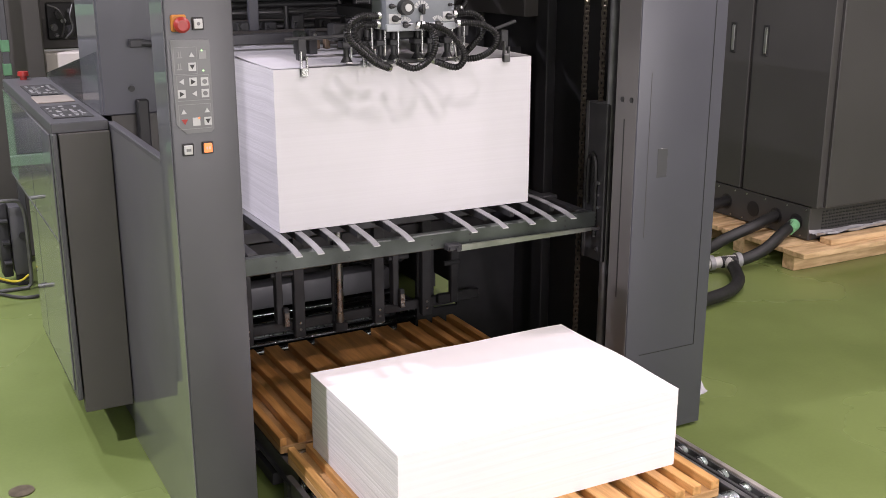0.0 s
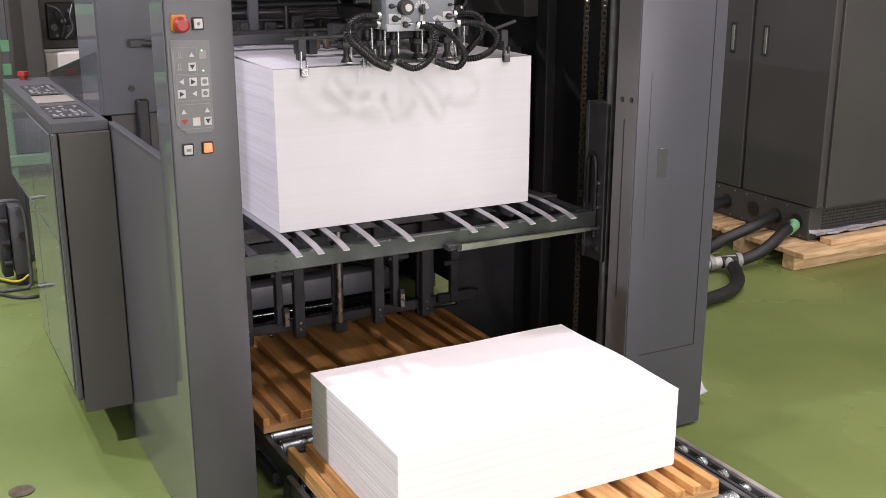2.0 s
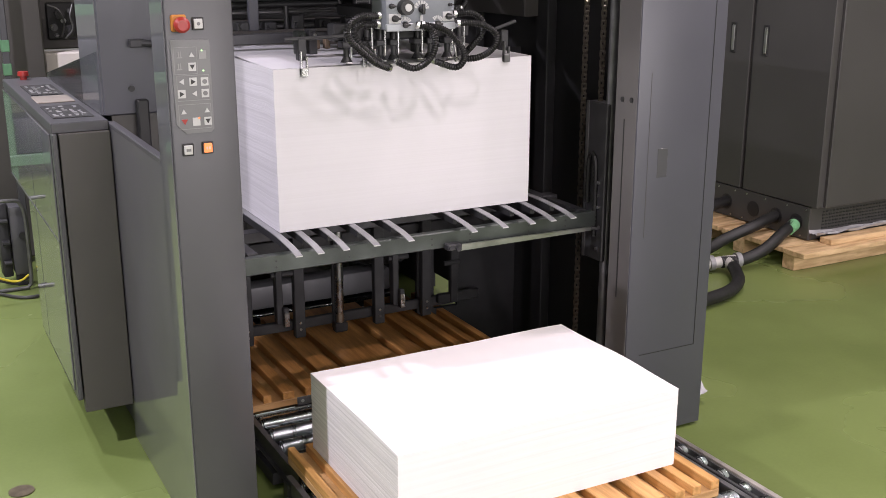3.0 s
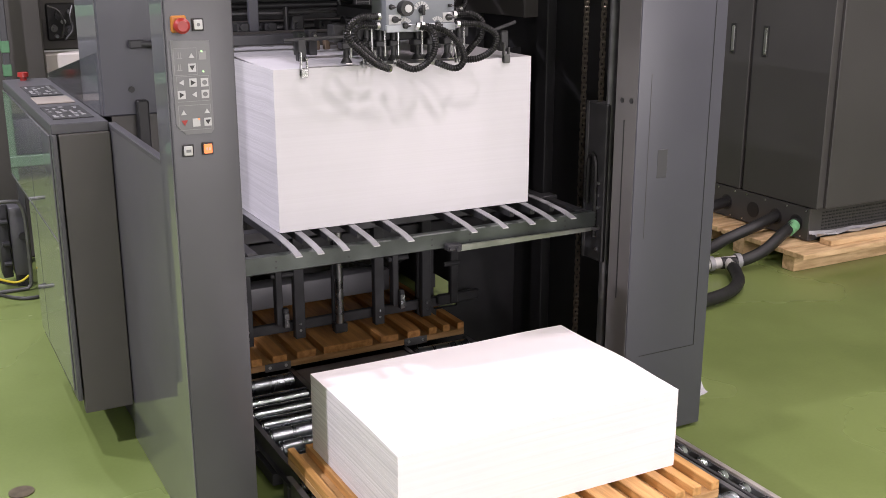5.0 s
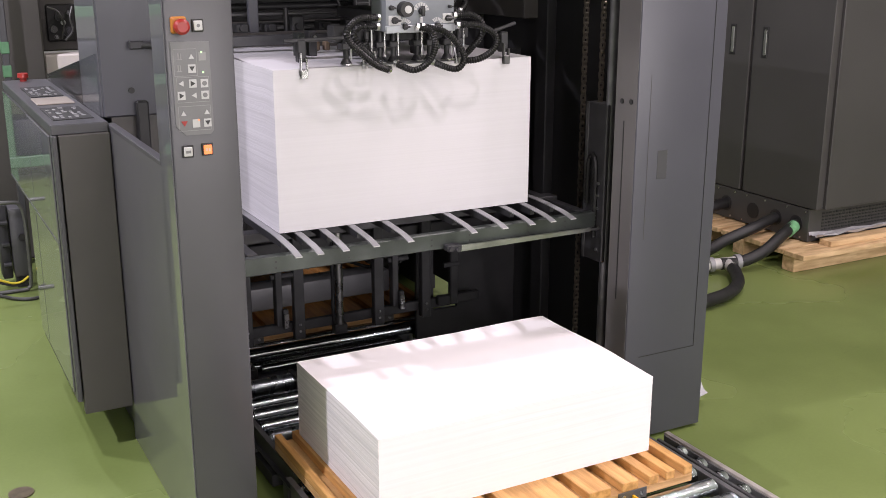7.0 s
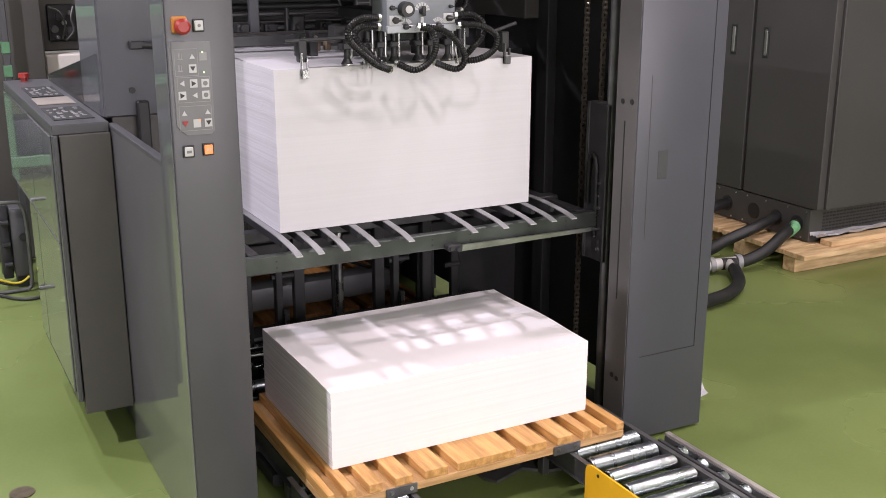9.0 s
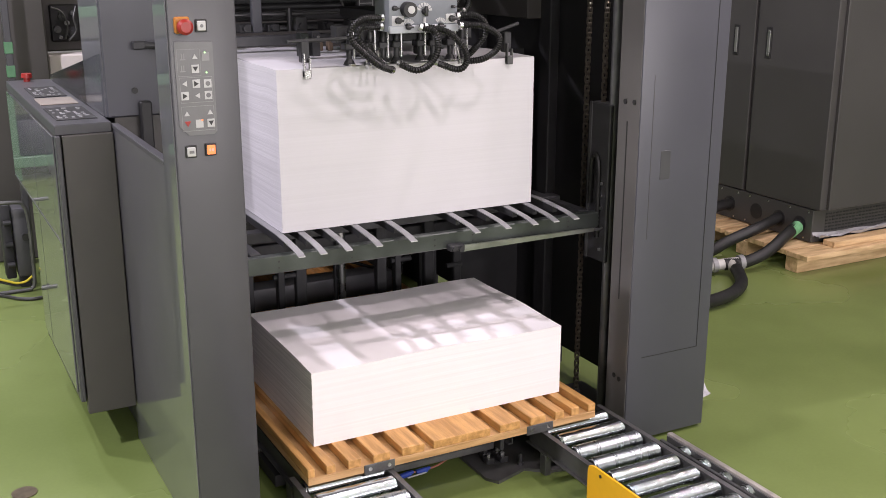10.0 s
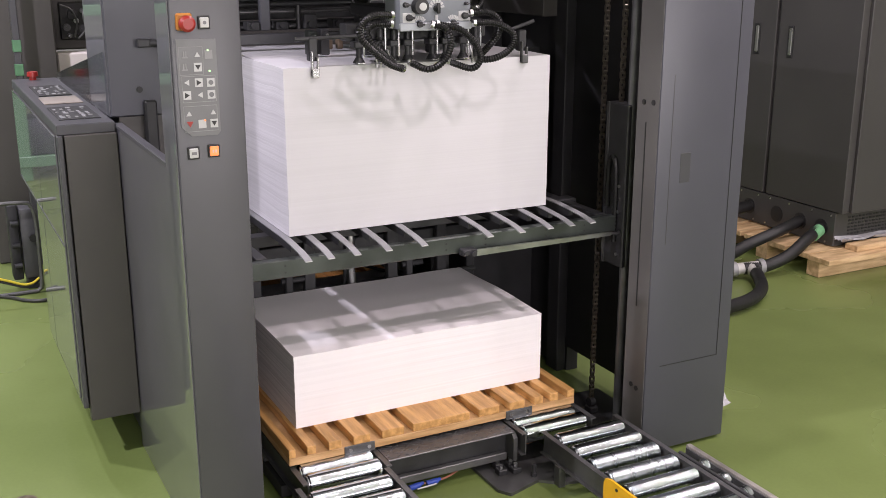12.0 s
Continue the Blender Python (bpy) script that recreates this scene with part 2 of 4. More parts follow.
def sweep(bm, pts, r, n=10, ribs=0.0, pitch=0.0, steps=None):
    """A hose along smoothed points; with ribs it is corrugated."""
    P = [Vector(p) for p in pts]
    P = [P[0] * 2 - P[1]] + P + [P[-1] * 2 - P[-2]]
    line = []
    for i in range(1, len(P) - 2):
        a, b, c, d = P[i - 1:i + 3]
        k = 12
        for s in range(k):
            t = s / k
            line.append(0.5 * ((2 * b) + (c - a) * t + (2 * a - 5 * b + 4 * c - d) * t * t + (3 * b - a - 3 * c + d) * t ** 3))
    line.append(P[-2])
    # even steps along the line
    L = [0.0]
    for i in range(1, len(line)):
        L.append(L[-1] + (line[i] - line[i - 1]).length)
    count = steps or max(6, int(L[-1] / (pitch / 2 if pitch else r * 0.8)))
    rings, prev, nrm = [], None, None
    j = 0
    for s in range(count + 1):
        d = L[-1] * s / count
        while j < len(L) - 2 and L[j + 1] < d:
            j += 1
        f = (d - L[j]) / max(1e-9, L[j + 1] - L[j])
        c = line[j].lerp(line[j + 1], min(1, f))
        tan = (line[j + 1] - line[j]).normalized()
        if nrm is None:
            nrm = tan.orthogonal().normalized()
        nrm = (nrm - tan * nrm.dot(tan)).normalized()
        bi = tan.cross(nrm)
        rad = r * (1 - ribs * (s % 2))
        rings.append([bm.verts.new(c + rad * (math.cos(2 * math.pi * k / n) * nrm + math.sin(2 * math.pi * k / n) * bi)) for k in range(n)])
    for a, b in zip(rings, rings[1:]):
        for k in range(n):
            bm.faces.new((a[k], a[(k + 1) % n], b[(k + 1) % n], b[k]))
    bm.faces.new(rings[0][::-1])
    bm.faces.new(rings[-1])
    return bm


def B():
    return bmesh.new()


def root_of(ob):
    while ob.parent:
        ob = ob.parent
    return ob


def mesh_from(name, bm, material, smooth=None):
    me = bpy.data.meshes.new(name)
    if smooth:
        for f in bm.faces:
            f.smooth = True
        for e in bm.edges:
            if len(e.link_faces) == 2 and e.calc_face_angle(0) > smooth:
                e.smooth = False
    bm.to_mesh(me)
    bm.free()
    for mm in (material if isinstance(material, (list, tuple)) else [material]):
        me.materials.append(mm)
    return me


def part(name, bm, material, parent, label="", smooth=0.6):
    """One mesh under a thing or part; its coordinates are the world's."""
    bmesh.ops.translate(bm, vec=-root_of(parent).location, verts=bm.verts)
    ob = new(name, mesh_from(name, bm, material, smooth))
    ob.parent = parent
    return tagged(ob, label)


def thing(name, x, y, z, label, category, group="", kind=""):
    e = new(name)
    e.empty_display_size = 0.1
    e.location = (x, y, z)
    return tagged(e, label, category, group, kind)


def solo(name, bm, material, label, category, group="", kind="", at=(0, 0, 0), smooth=0.6):
    """A thing of one mesh, with its origin at its base."""
    bmesh.ops.translate(bm, vec=-Vector(at), verts=bm.verts)
    ob = new(name, mesh_from(name, bm, material, smooth))
    ob.location = at
    return tagged(ob, label, category, group, kind)


def piece(name, me, parent, loc, label=""):
    """A repeat that shares a mesh; loc in the world."""
    ob = new(name, me)
    ob.parent = parent
    ob.location = Vector(loc) - root_of(parent).location
    return tagged(ob, label)

# ---- hall: floor, walls, ceiling ----


def build_hall():
    bm = B()
    box(bm, -9, 11, -9, 13, -0.12, 0)
    tagged(new("floor", mesh_from("floor", bm, FLOOR)), "glossy green epoxy factory floor with scuffs", "floor", kind="structure")
    for nm, b in (("wall_north", (-9, 11, 13, 13.2)), ("wall_west", (-9.2, -9, -9.2, 13.2)),
                  ("wall_east", (11, 11.2, -9.2, 13.2))):
        bm = B()
        box(bm, *b, 0, 5.2)
        tagged(new(nm, mesh_from(nm, bm, WALL)), "plain grey factory hall wall", "wall", kind="structure")
    # this opening and its unseen window are made up to hold the front fill
    bm = B()
    for x0, x1, z0, z1 in ((-9, 11, 0, 1.6), (-9, 11, 3.9, 5.2), (-9, -4.4, 1.6, 3.9), (5.4, 11, 1.6, 3.9)):
        box(bm, x0, x1, -9.2, -9, z0, z1)
    tagged(new("wall_south", mesh_from("wall_south", bm, WALL)), "plain grey factory hall wall with an opening added for the front fill", "wall", kind="structure")
    win = tagged(new("added_window", mesh_from("added_window", box(B(), -4.4, 5.4, -9.16, -9.14, 1.6, 3.9), ACRYLIC)), "unseen window band added to the hall wall for the front fill", "window", kind="structure")
    win.visible_shadow = False
    for i in range(8):
        bm = B()
        box(bm, -4.4 + i * 1.4 - 0.04, -4.4 + i * 1.4 + 0.04, -9.19, -9.11, 1.6, 3.9)
        part("added_window_bar", bm, GREY, win)
    bm = B()
    box(bm, -9.2, 11.2, -9.2, 13.2, 5.2, 5.4)
    tagged(new("ceiling", mesh_from("ceiling", bm, CEIL)), "plain pale hall ceiling", "ceiling", kind="structure")


build_hall()

# ---- the press with its feeder ----
press = thing("printing_press", 0, 0, 0, "dark grey sheet-fed printing press feeder on a green floor", "printing press")


def left_column():
    bm = B()
    box(bm, -0.954, -0.753, 0.59, 0.752, 0.004, 1.82, 0.006, 2)
    part("left_column", bm, GREY, press, "upright grey enamelled control column")
    bm = B()
    slab(bm, [(0.756, 0.004), (1.575, 0.004), (1.575, 1.278), (0.756, 1.278)], "x", -0.952, -0.928)
    sp = part("side_panel", bm, GLOSS_SIDE, press, "smooth blue-grey side panel")
    bm = B()
    box(bm, -0.955, -0.926, 0.758, 1.578, 1.275, 1.291, 0.003)
    part("cap_strip", bm, GREY, sp)
    bm = B()
    box(bm, -0.9575, -0.9542, 0.596, 0.748, 0.004, 1.81, 0.001)
    part("side_strip", bm, GLOSS_SIDE, press, "glossy grey side strip")
    # emergency stop
    bm = B()
    box(bm, -0.938, -0.894, 0.572, 0.589, 1.688, 1.735, 0.004)
    es = part("emergency_stop", bm, AMBER, press, "yellow emergency stop with red mushroom button")
    bm = B()
    tube(bm, (-0.914, 0.574, 1.708), (-0.914, 0.560, 1.708), 0.013, n=20)
    tube(bm, (-0.914, 0.560, 1.708), (-0.914, 0.546, 1.708), 0.022, 0.0225, n=24)
    tube(bm, (-0.914, 0.546, 1.708), (-0.914, 0.538, 1.708), 0.0225, 0.015, n=24)
    part("mushroom_button", bm, RED, es, "red mushroom button")
    for nm, x, z, m, lab in (("push_button", -0.859, 1.708, WHITE_P, "white square push button in a black bezel"),
                             ("push_button", -0.911, 1.344, WHITE_P, "white square push button in a black bezel"),
                             ("push_button", -0.852, 1.346, ORANGE_LIT, "lit orange square push button")):
        bm = B()
        box(bm, x - 0.017, x + 0.017, 0.582, 0.589, z - 0.0185, z + 0.0185, 0.002)
        pb = part(nm, bm, INK, press, lab)
        bm = B()
        box(bm, x - 0.0125, x + 0.0125, 0.577, 0.583, z - 0.014, z + 0.014, 0.002)
        ln = part("lens", bm, m, pb)
        if m is ORANGE_LIT:
            for dx in (-0.004, 0.004):
                bm = B()
                box(bm, x + dx - 0.002, x + dx + 0.002, 0.576, 0.578, z - 0.004, z + 0.004)
                part("print_bar", bm, WHITE_P, pb)
        else:
            bm = B()
            if z > 1.5:
                tube(bm, (x, 0.5772, z), (x, 0.5755, z), 0.005, n=16)
            else:
                box(bm, x - 0.007, x + 0.007, 0.5755, 0.5772, z - 0.004, z + 0.004)
            part("print_bar", bm, KEY_G, pb)
    # membrane panel
    bm = B()
    slab(bm, [(-0.942, 1.665), (-0.829, 1.662), (-0.829, 1.402), (-0.838, 1.392), (-0.912, 1.392), (-0.940, 1.420)], "y", 0.583, 0.5895)
    cp = part("control_panel", bm, KEY_G, press, "grey membrane control panel with arrow keys")
    for x0, x1, z0, z1 in ((-0.936, -0.868, 1.565, 1.643), (-0.932, -0.836, 1.488, 1.562), (-0.932, -0.836, 1.405, 1.478)):
        bm = B()
        for a, b, c, d in ((x0, x1, z1 - 0.0012, z1), (x0, x1, z0, z0 + 0.0012), (x0, x0 + 0.0012, z0, z1), (x1 - 0.0012, x1, z0, z1)):
            box(bm, a, b, 0.5822, 0.5832, c, d)
        part("printed_frame", bm, LINE_W, cp)
    keys = [(-0.919, 1.622, "bars"), (-0.884, 1.621, "up"), (-0.921, 1.588, "bars"), (-0.884, 1.586, "dnk"), (-0.852, 1.620, "sq"),
            (-0.918, 1.544, "lt"), (-0.884, 1.543, "rtk"), (-0.850, 1.542, "rd"), (-0.919, 1.509, "rtk"), (-0.882, 1.508, "lt"),
            (-0.850, 1.508, "rd"), (-0.917, 1.457, "up"), (-0.848, 1.458, "up"), (-0.916, 1.427, "red"), (-0.881, 1.426, "sqw"), (-0.847, 1.426, "dnk")]
    tri = {"up": ((-1, -0.8), (1, -0.8), (0, 0.9)), "dn": ((-1, 0.8), (1, 0.8), (0, -0.9)), "lt": ((0.8, -1), (0.8, 1), (-0.9, 0)), "rt": ((-0.8, -1), (-0.8, 1), (0.9, 0))}
    for x, z, k in keys:
        s = 0.0095
        if k.endswith("k") or k in ("rd", "sqw", "sq"):
            bm = B()
            box(bm, x - 0.011, x + 0.011, 0.5815, 0.584, z - 0.012, z + 0.012)
            part("key", bm, KEY_W if k != "sq" else LINE_W, cp)
        bm = B()
        if k[:2] in tri:
            slab(bm, [(x + a * s * 0.85, z + b * s * 0.85) for a, b in tri[k[:2]]], "y", 0.5805, 0.583)
            part("arrow", bm, INK if k.endswith("k") else KEY_W, cp)
        elif k == "red":
            slab(bm, [(x + a * s, z + b * s) for a, b in tri["dn"]], "y", 0.5805, 0.583)
            part("arrow", bm, RED, cp, "red arrow")
        elif k == "bars":
            box(bm, x - 0.008, x + 0.008, 0.5815, 0.583, z - 0.010, z - 0.007)
            box(bm, x - 0.005, x - 0.001, 0.5815, 0.583, z - 0.007, z + 0.009)
            box(bm, x + 0.002, x + 0.005, 0.5815, 0.583, z - 0.007, z + 0.009)
            part("pictogram", bm, LINE_W, cp)
        elif k == "rd":
            tube(bm, (x, 0.5816, z), (x, 0.5802, z), 0.007, n=18)
            part("pictogram", bm, KEY_G, cp)
        else:
            bm.free()
    for x, z, m in ((-0.854, 1.632, GREEN_LED), (-0.852, 1.574, GREEN_LED), (-0.873, 1.436, ORANGE_LIT)):
        bm = B()
        tube(bm, (x, 0.5832, z), (x, 0.580, z), 0.0028, n=10)
        part("signal_lamp", bm, m, cp)


left_column()


def right_column():
    bm = B()
    box(bm, 0.753, 1.155, 0.59, 0.722, 0.012, 1.86, 0.006, 2)
    rc = part("right_column", bm, GREY_B, press, "upright blue-grey enamelled column with access door")
    bm = B()
    box(bm, 0.751, 0.7535, 0.597, 0.722, 0.012, 1.86)
    part("inner_cover", bm, mat("satin_inner_grey", (0.115, 0.11, 0.105), 0.34, 0.1, 0.05, 3, 0.02, 400), rc, "satin grey inner cover")
    bm = B()
    box(bm, 0.96, 1.153, 0.7225, 1.018, 0.012, 1.86, 0.004)
    part("column_back", bm, GREY_D, rc)
    bm = B()
    box(bm, 1.0935, 1.0965, 0.5885, 0.591, 0.368, 1.86)
    box(bm, 0.818, 1.0965, 0.5885, 0.591, 0.366, 0.369)
    part("door_gap", bm, INK, rc)
    bm = B()
    box(bm, 0.8095, 0.8108, 0.5888, 0.591, 0.85, 1.475)
    part("seam", bm, GREY_D, rc)
    bm = B()
    box(bm, 0.857, 0.904, 0.5886, 0.591, 1.08, 1.19, 0.001)
    part("recessed_pull", bm, GREY, rc)
    for y, z in ((0.681, 1.372), (0.627, 1.375), (0.672, 0.278), (0.640, 0.272)):
        bm = B()
        tube(bm, (0.7505, y, z), (0.748, y, z), 0.010, n=16)
        part("screw", bm, INK, rc)
    bm = B()
    box(bm, 0.7495, 0.7512, 0.663, 0.668, 0.60, 1.30)
    part("slit", bm, INK, rc)


right_column()


def console():
    bm = B()
    slab(bm, [(1.58, 0.20), (2.45, 0.20), (2.45, 0.82), (3.05, 0.82), (3.05, 1.262), (1.58, 1.262)], "x", -1.157, -0.957)
    con = part("console_body", bm, GREY_D, press, "low grey console cabinet")
    bm = B()
    box(bm, -1.160, -0.956, 1.553, 3.06, 1.262, 1.30, 0.003, 1)
    part("desk_top", bm, GREY, con)
    bm = B()
    box(bm, -1.138, -0.9555, 1.535, 1.578, 0.16, 1.2625, 0.003)
    part("front_door", bm, GREY_D, con, "dark grey hinged console door")
    bm = B()
    box(bm, -1.162, -1.144, 1.535, 1.578, 0.215, 1.2625, 0.003)
    part("edge_strip", bm, GREY, con)
    bm = B()
    box(bm, -1.166, -1.157, 1.60, 2.212, 0.235, 1.255, 0.003)
    part("side_door", bm, GLOSS_SIDE, con, "smooth grey side door with green reflections")
    bm = B()
    slab(bm, [(2.22, 0.235), (2.44, 0.235), (2.44, 0.835), (3.04, 0.835), (3.04, 1.255), (2.22, 1.255)], "x", -1.166, -1.1575)
    part("side_door", bm, GLOSS_SIDE, con)
    bm = B()
    box(bm, -1.168, -1.160, 1.60, 3.04, 0.842, 0.846)
    part("side_trim", bm, GREY, con)
    # desk keys
    for x0, x1, y0, y1 in ((-1.12, -0.985, 2.36, 2.72), (-1.135, -0.985, 1.66, 2.0)):
        bm = B()
        box(bm, x0, x1, y0, y1, 1.299, 1.304, 0.002)
        kp = part("key_field", bm, INK, con, "black key field with white keys")
        rnd = random.Random(int(y0 * 100))
        for i in range(5):
            for j in range(8):
                if rnd.random() < 0.6:
                    a = x0 + 0.012 + i * (x1 - x0 - 0.02) / 5
                    b = y0 + 0.03 + j * (y1 - y0 - 0.05) / 8
                    bm = B()
                    box(bm, a, a + rnd.choice((0.010, 0.016)), b, b + rnd.choice((0.014, 0.024)), 1.303, 1.3062)
                    part("key", bm, LINE_W, kp)
    bm = B()
    box(bm, -1.13, -0.98, 2.10, 2.30, 1.299, 1.306, 0.003)
    part("touch_strip", bm, mat("cream_plate", (0.24, 0.21, 0.18), 0.45), con, "cream label plate")
    bm = B()
    tube(bm, (-1.07, 3.0, 1.30), (-1.07, 3.0, 1.318), 0.016, n=16)
    tube(bm, (-1.07, 3.0, 1.318), (-1.07, 3.0, 1.338), 0.026, 0.024, n=20)
    part("stop_button", bm, RED, con, "red stop button")


console()


def press_body():
    # upright plates behind the column
    bm = B()
    box(bm, -0.954, -0.70, 1.63, 2.05, 1.302, 2.2, 0.005)
    up = part("upper_housing", bm, GREY_B, press, "tall grey machine housing")
    bm = B()
    tube(bm, (-0.845, 1.632, 1.40), (-0.845, 1.626, 1.40), 0.012, n=16)
    part("plug", bm, INK, up)
    bm = B()
    box(bm, -0.9575, -0.9542, 1.636, 2.044, 1.304, 2.15, 0.001)
    part("side_strip", bm, GLOSS_SIDE, up)
    bm = B()
    box(bm, -0.845, -0.79, 1.60, 1.632, 1.555, 1.585, 0.004)
    tube(bm, (-0.80, 1.61, 1.57), (-0.74, 1.60, 1.565), 0.014, n=12)
    part("limit_switch", bm, BLACK_S, up)
    bm = B()
    box(bm, -0.925, -0.72, 1.64, 1.66, 0.0, 1.30)
    part("inner_plate", bm, GREY_D, press)
    bm = B()
    box(bm, -0.835, -0.79, 1.60, 1.642, 1.05, 1.36, 0.006)
    part("grip_channel", bm, INK, up)
    # side frames and rear of the pile bay
    bm = B()
    box(bm, -0.92, -0.72, 0.754, 1.638, 0.0, 1.0)
    part("left_frame", bm, BLACK_S, press)
    bm = B()
    slab(bm, [(1.02, 0.12), (1.46, 0.12), (1.46, 0.0), (2.25, 0.0), (2.25, 0.12), (2.75, 0.12), (2.75, 0.0), (3.6, 0.0), (3.6, 2.2), (1.02, 2.2)], "x", 0.98, 1.04)
    fr = part("right_frame", bm, BLACK, press, "black steel side frame")
    bm = B()
    box(bm, 0.93, 0.978, 1.47, 1.56, 0.0, 1.75, 0.004)
    box(bm, 0.93, 0.978, 2.10, 2.22, 0.0, 1.75, 0.004)
    part("frame_rib", bm, BLACK, fr)
    bm = B()
    box(bm, 0.86, 0.978, 1.55, 2.4, 1.62, 2.2, 0.004)
    part("upper_guard", bm, GREY_D, fr)
    bm = B()
    box(bm, 0.70, 0.975, 0.76, 1.20, 0.001, 0.012, 0.003)
    box(bm, 0.785, 0.825, 0.98, 1.03, 0.012, 0.045, 0.006)
    tube(bm, (0.788, 1.0, 0.062), (0.812, 1.0, 0.062), 0.020, n=16)
    part("lift_drive", bm, BLACK, fr)
    # the low strip left of -0.72 is added to stop a light leak
    bm = B()
    slab(bm, [(-0.90, 0.0), (0.98, 0.0), (0.98, 2.2), (-0.72, 2.2), (-0.72, 1.29), (-0.90, 1.29)], "y", 3.1, 3.2)
    part("rear_cover", bm, GREY_D, press, "dark machine cover behind the bay")
    # out-of-view roof, added to keep overhead lamps off the feeder head
    bm = B()
    box(bm, -0.70, 0.97, 0.878, 2.2, 1.98, 2.2, 0.01)
    part("head_shade", bm, GREY_D, press, "unseen dark cover added to shade the feeder head")
    bm = B()
    slab(bm, [(0.44, 0.0), (0.98, 0.0), (0.98, 0.62), (0.66, 0.62), (0.66, 0.24), (0.53, 0.24), (0.53, 0.62), (0.44, 0.62)], "y", 1.79, 1.81)
    part("bay_plate", bm, BLACK, press)
    # unseen roof over the bay, added to keep lamp light out
    bm = B()
    slab(bm, [(1.76, 1.44), (3.1, 1.30), (3.1, 1.33), (1.76, 1.47)], "x", -0.898, 0.978)
    part("bay_shade_board", bm, BLACK_S, press, "unseen dark board added to shade the bay behind the pile")
    # hidden wall, added to close the bay's left side against the lamps
    bm = B()
    box(bm, -0.925, -0.90, 1.662, 3.1, 0.0, 1.295)
    part("left_shade_plate", bm, BLACK_S, press)
    # low grey covers seen between the guides
    bm = B()
    box(bm, -0.70, 0.46, 2.13, 2.26, 0.252, 0.365, 0.012, 2)
    part("gear_cover", bm, mat("pale_grey_cover", (0.15, 0.15, 0.16), 0.4, 0, 0.06, 4), press, "low grey cover across the bay")
    # guide rod, carriage, chains on the right
    bm = B()
    tube(bm, (0.80, 0.815, 0.02), (0.80, 0.815, 2.1), 0.019, n=20)
    part("guide_rod", bm, RAIL, press, "dark polished vertical guide rod")


press_body()


def chain(x, y, z0, z1):
    bm = B()
    pitch = 0.019
    n = int((z1 - z0) / pitch)
    for i in range(n):
        z = z0 + i * pitch
        w = 0.0085 if i % 2 else 0.0055
        for s in (-1, 1):
            box(bm, x + s * w - 0.001, x + s * w + 0.001, y - 0.0065, y + 0.0065, z - 0.002, z + pitch + 0.002)
        tube(bm, (x - 0.0105, y, z), (x + 0.0105, y, z), 0.005, n=8)
    return part("lift_chain", bm, mat("oily_chain", (0.22, 0.195, 0.16), 0.32, 0.9, 0.12, 40), press, "oily steel lift chain", smooth=None)


chain(0.80, 1.0, 0.06, 1.9)
chain(0.80, 0.885, 1.34, 1.9)


def pile_guides():
    """The row of upright guides at the back of the bay."""
    for x in (-0.43, -0.192, 0.19, 0.43):
        bm = B()
        box(bm, x - 0.024, x + 0.024, 1.665, 1.70, 0.262, 1.50, 0.003)
        g = part("pile_guide", bm, BLACK_S, press, "upright black steel pile guide")
        for z in (0.30, 0.33, 0.62):
            bm = B()
            tube(bm, (x, 1.6655, z), (x, 1.662, z), 0.006, n=8)
            part("bolt", bm, STEEL, g)
    bm = B()
    tube(bm, (0.0, 1.682, 0.262), (0.0, 1.682, 1.5), 0.019, n=16)
    g = part("pile_guide", bm, STEEL, press, "round steel guide post")
    bm = B()
    box(bm, -0.024, 0.024, 1.70, 1.72, 0.262, 1.5, 0.003)
    box(bm, -0.03, 0.03, 1.66, 1.70, 0.256, 0.30, 0.004)
    part("back_plate", bm, BLACK_S, g)
    bm = B()
    box(bm, -0.72, 0.60, 1.71, 1.735, 0.285, 0.33, 0.003)
    part("guide_rail", bm, BLACK_S, press)
    bm = B()
    box(bm, -0.72, 0.80, 1.71, 1.74, 0.60, 0.70, 0.003)
    part("guide_rail", bm, BLACK_S, press)
    # small pivoting fingers
    for x in (-0.265, 0.29):
        bm = B()
        box(bm, x - 0.035, x - 0.005, 1.66, 1.70, 0.34, 0.60, 0.003)
        box(bm, x - 0.012, x + 0.012, 1.635, 1.66, 0.33, 0.42, 0.004)
        tube(bm, (x - 0.05, 1.68, 0.56), (x + 0.05, 1.68, 0.56), 0.012, n=10)
        f = part("stop_finger", bm, BLACK_S, press)
        bm = B()
        box(bm, x - 0.011, x + 0.011, 1.628, 1.634, 0.335, 0.40, 0.002)
        part("finger_tip", bm, STEEL, f)
    bm = B()
    box(bm, 0.50, 0.72, 1.68, 1.71, 0.30, 0.345, 0.004)
    tube(bm, (0.52, 1.67, 0.50), (0.60, 1.67, 0.50), 0.012, n=10)
    box(bm, 0.56, 0.60, 1.67, 1.70, 0.30, 0.62, 0.004)
    part("side_stop", bm, BLACK_S, press)
    # green-topped bracket and loose cables behind
    bm = B()
    sweep(bm, [(-0.3, 2.3, 0.48), (0.0, 2.3, 0.44), (0.25, 2.3, 0.50), (0.55, 2.25, 0.44)], 0.007, 8)
    part("cable", bm, RUBBER, press)
    bm = B()
    sweep(bm, [(0.25, 2.2, 0.42), (0.42, 2.2, 0.36), (0.55, 2.2, 0.37), (0.62, 2.2, 0.45)], 0.008, 8)
    part("cable", bm, RUBBER, press)


pile_guides()


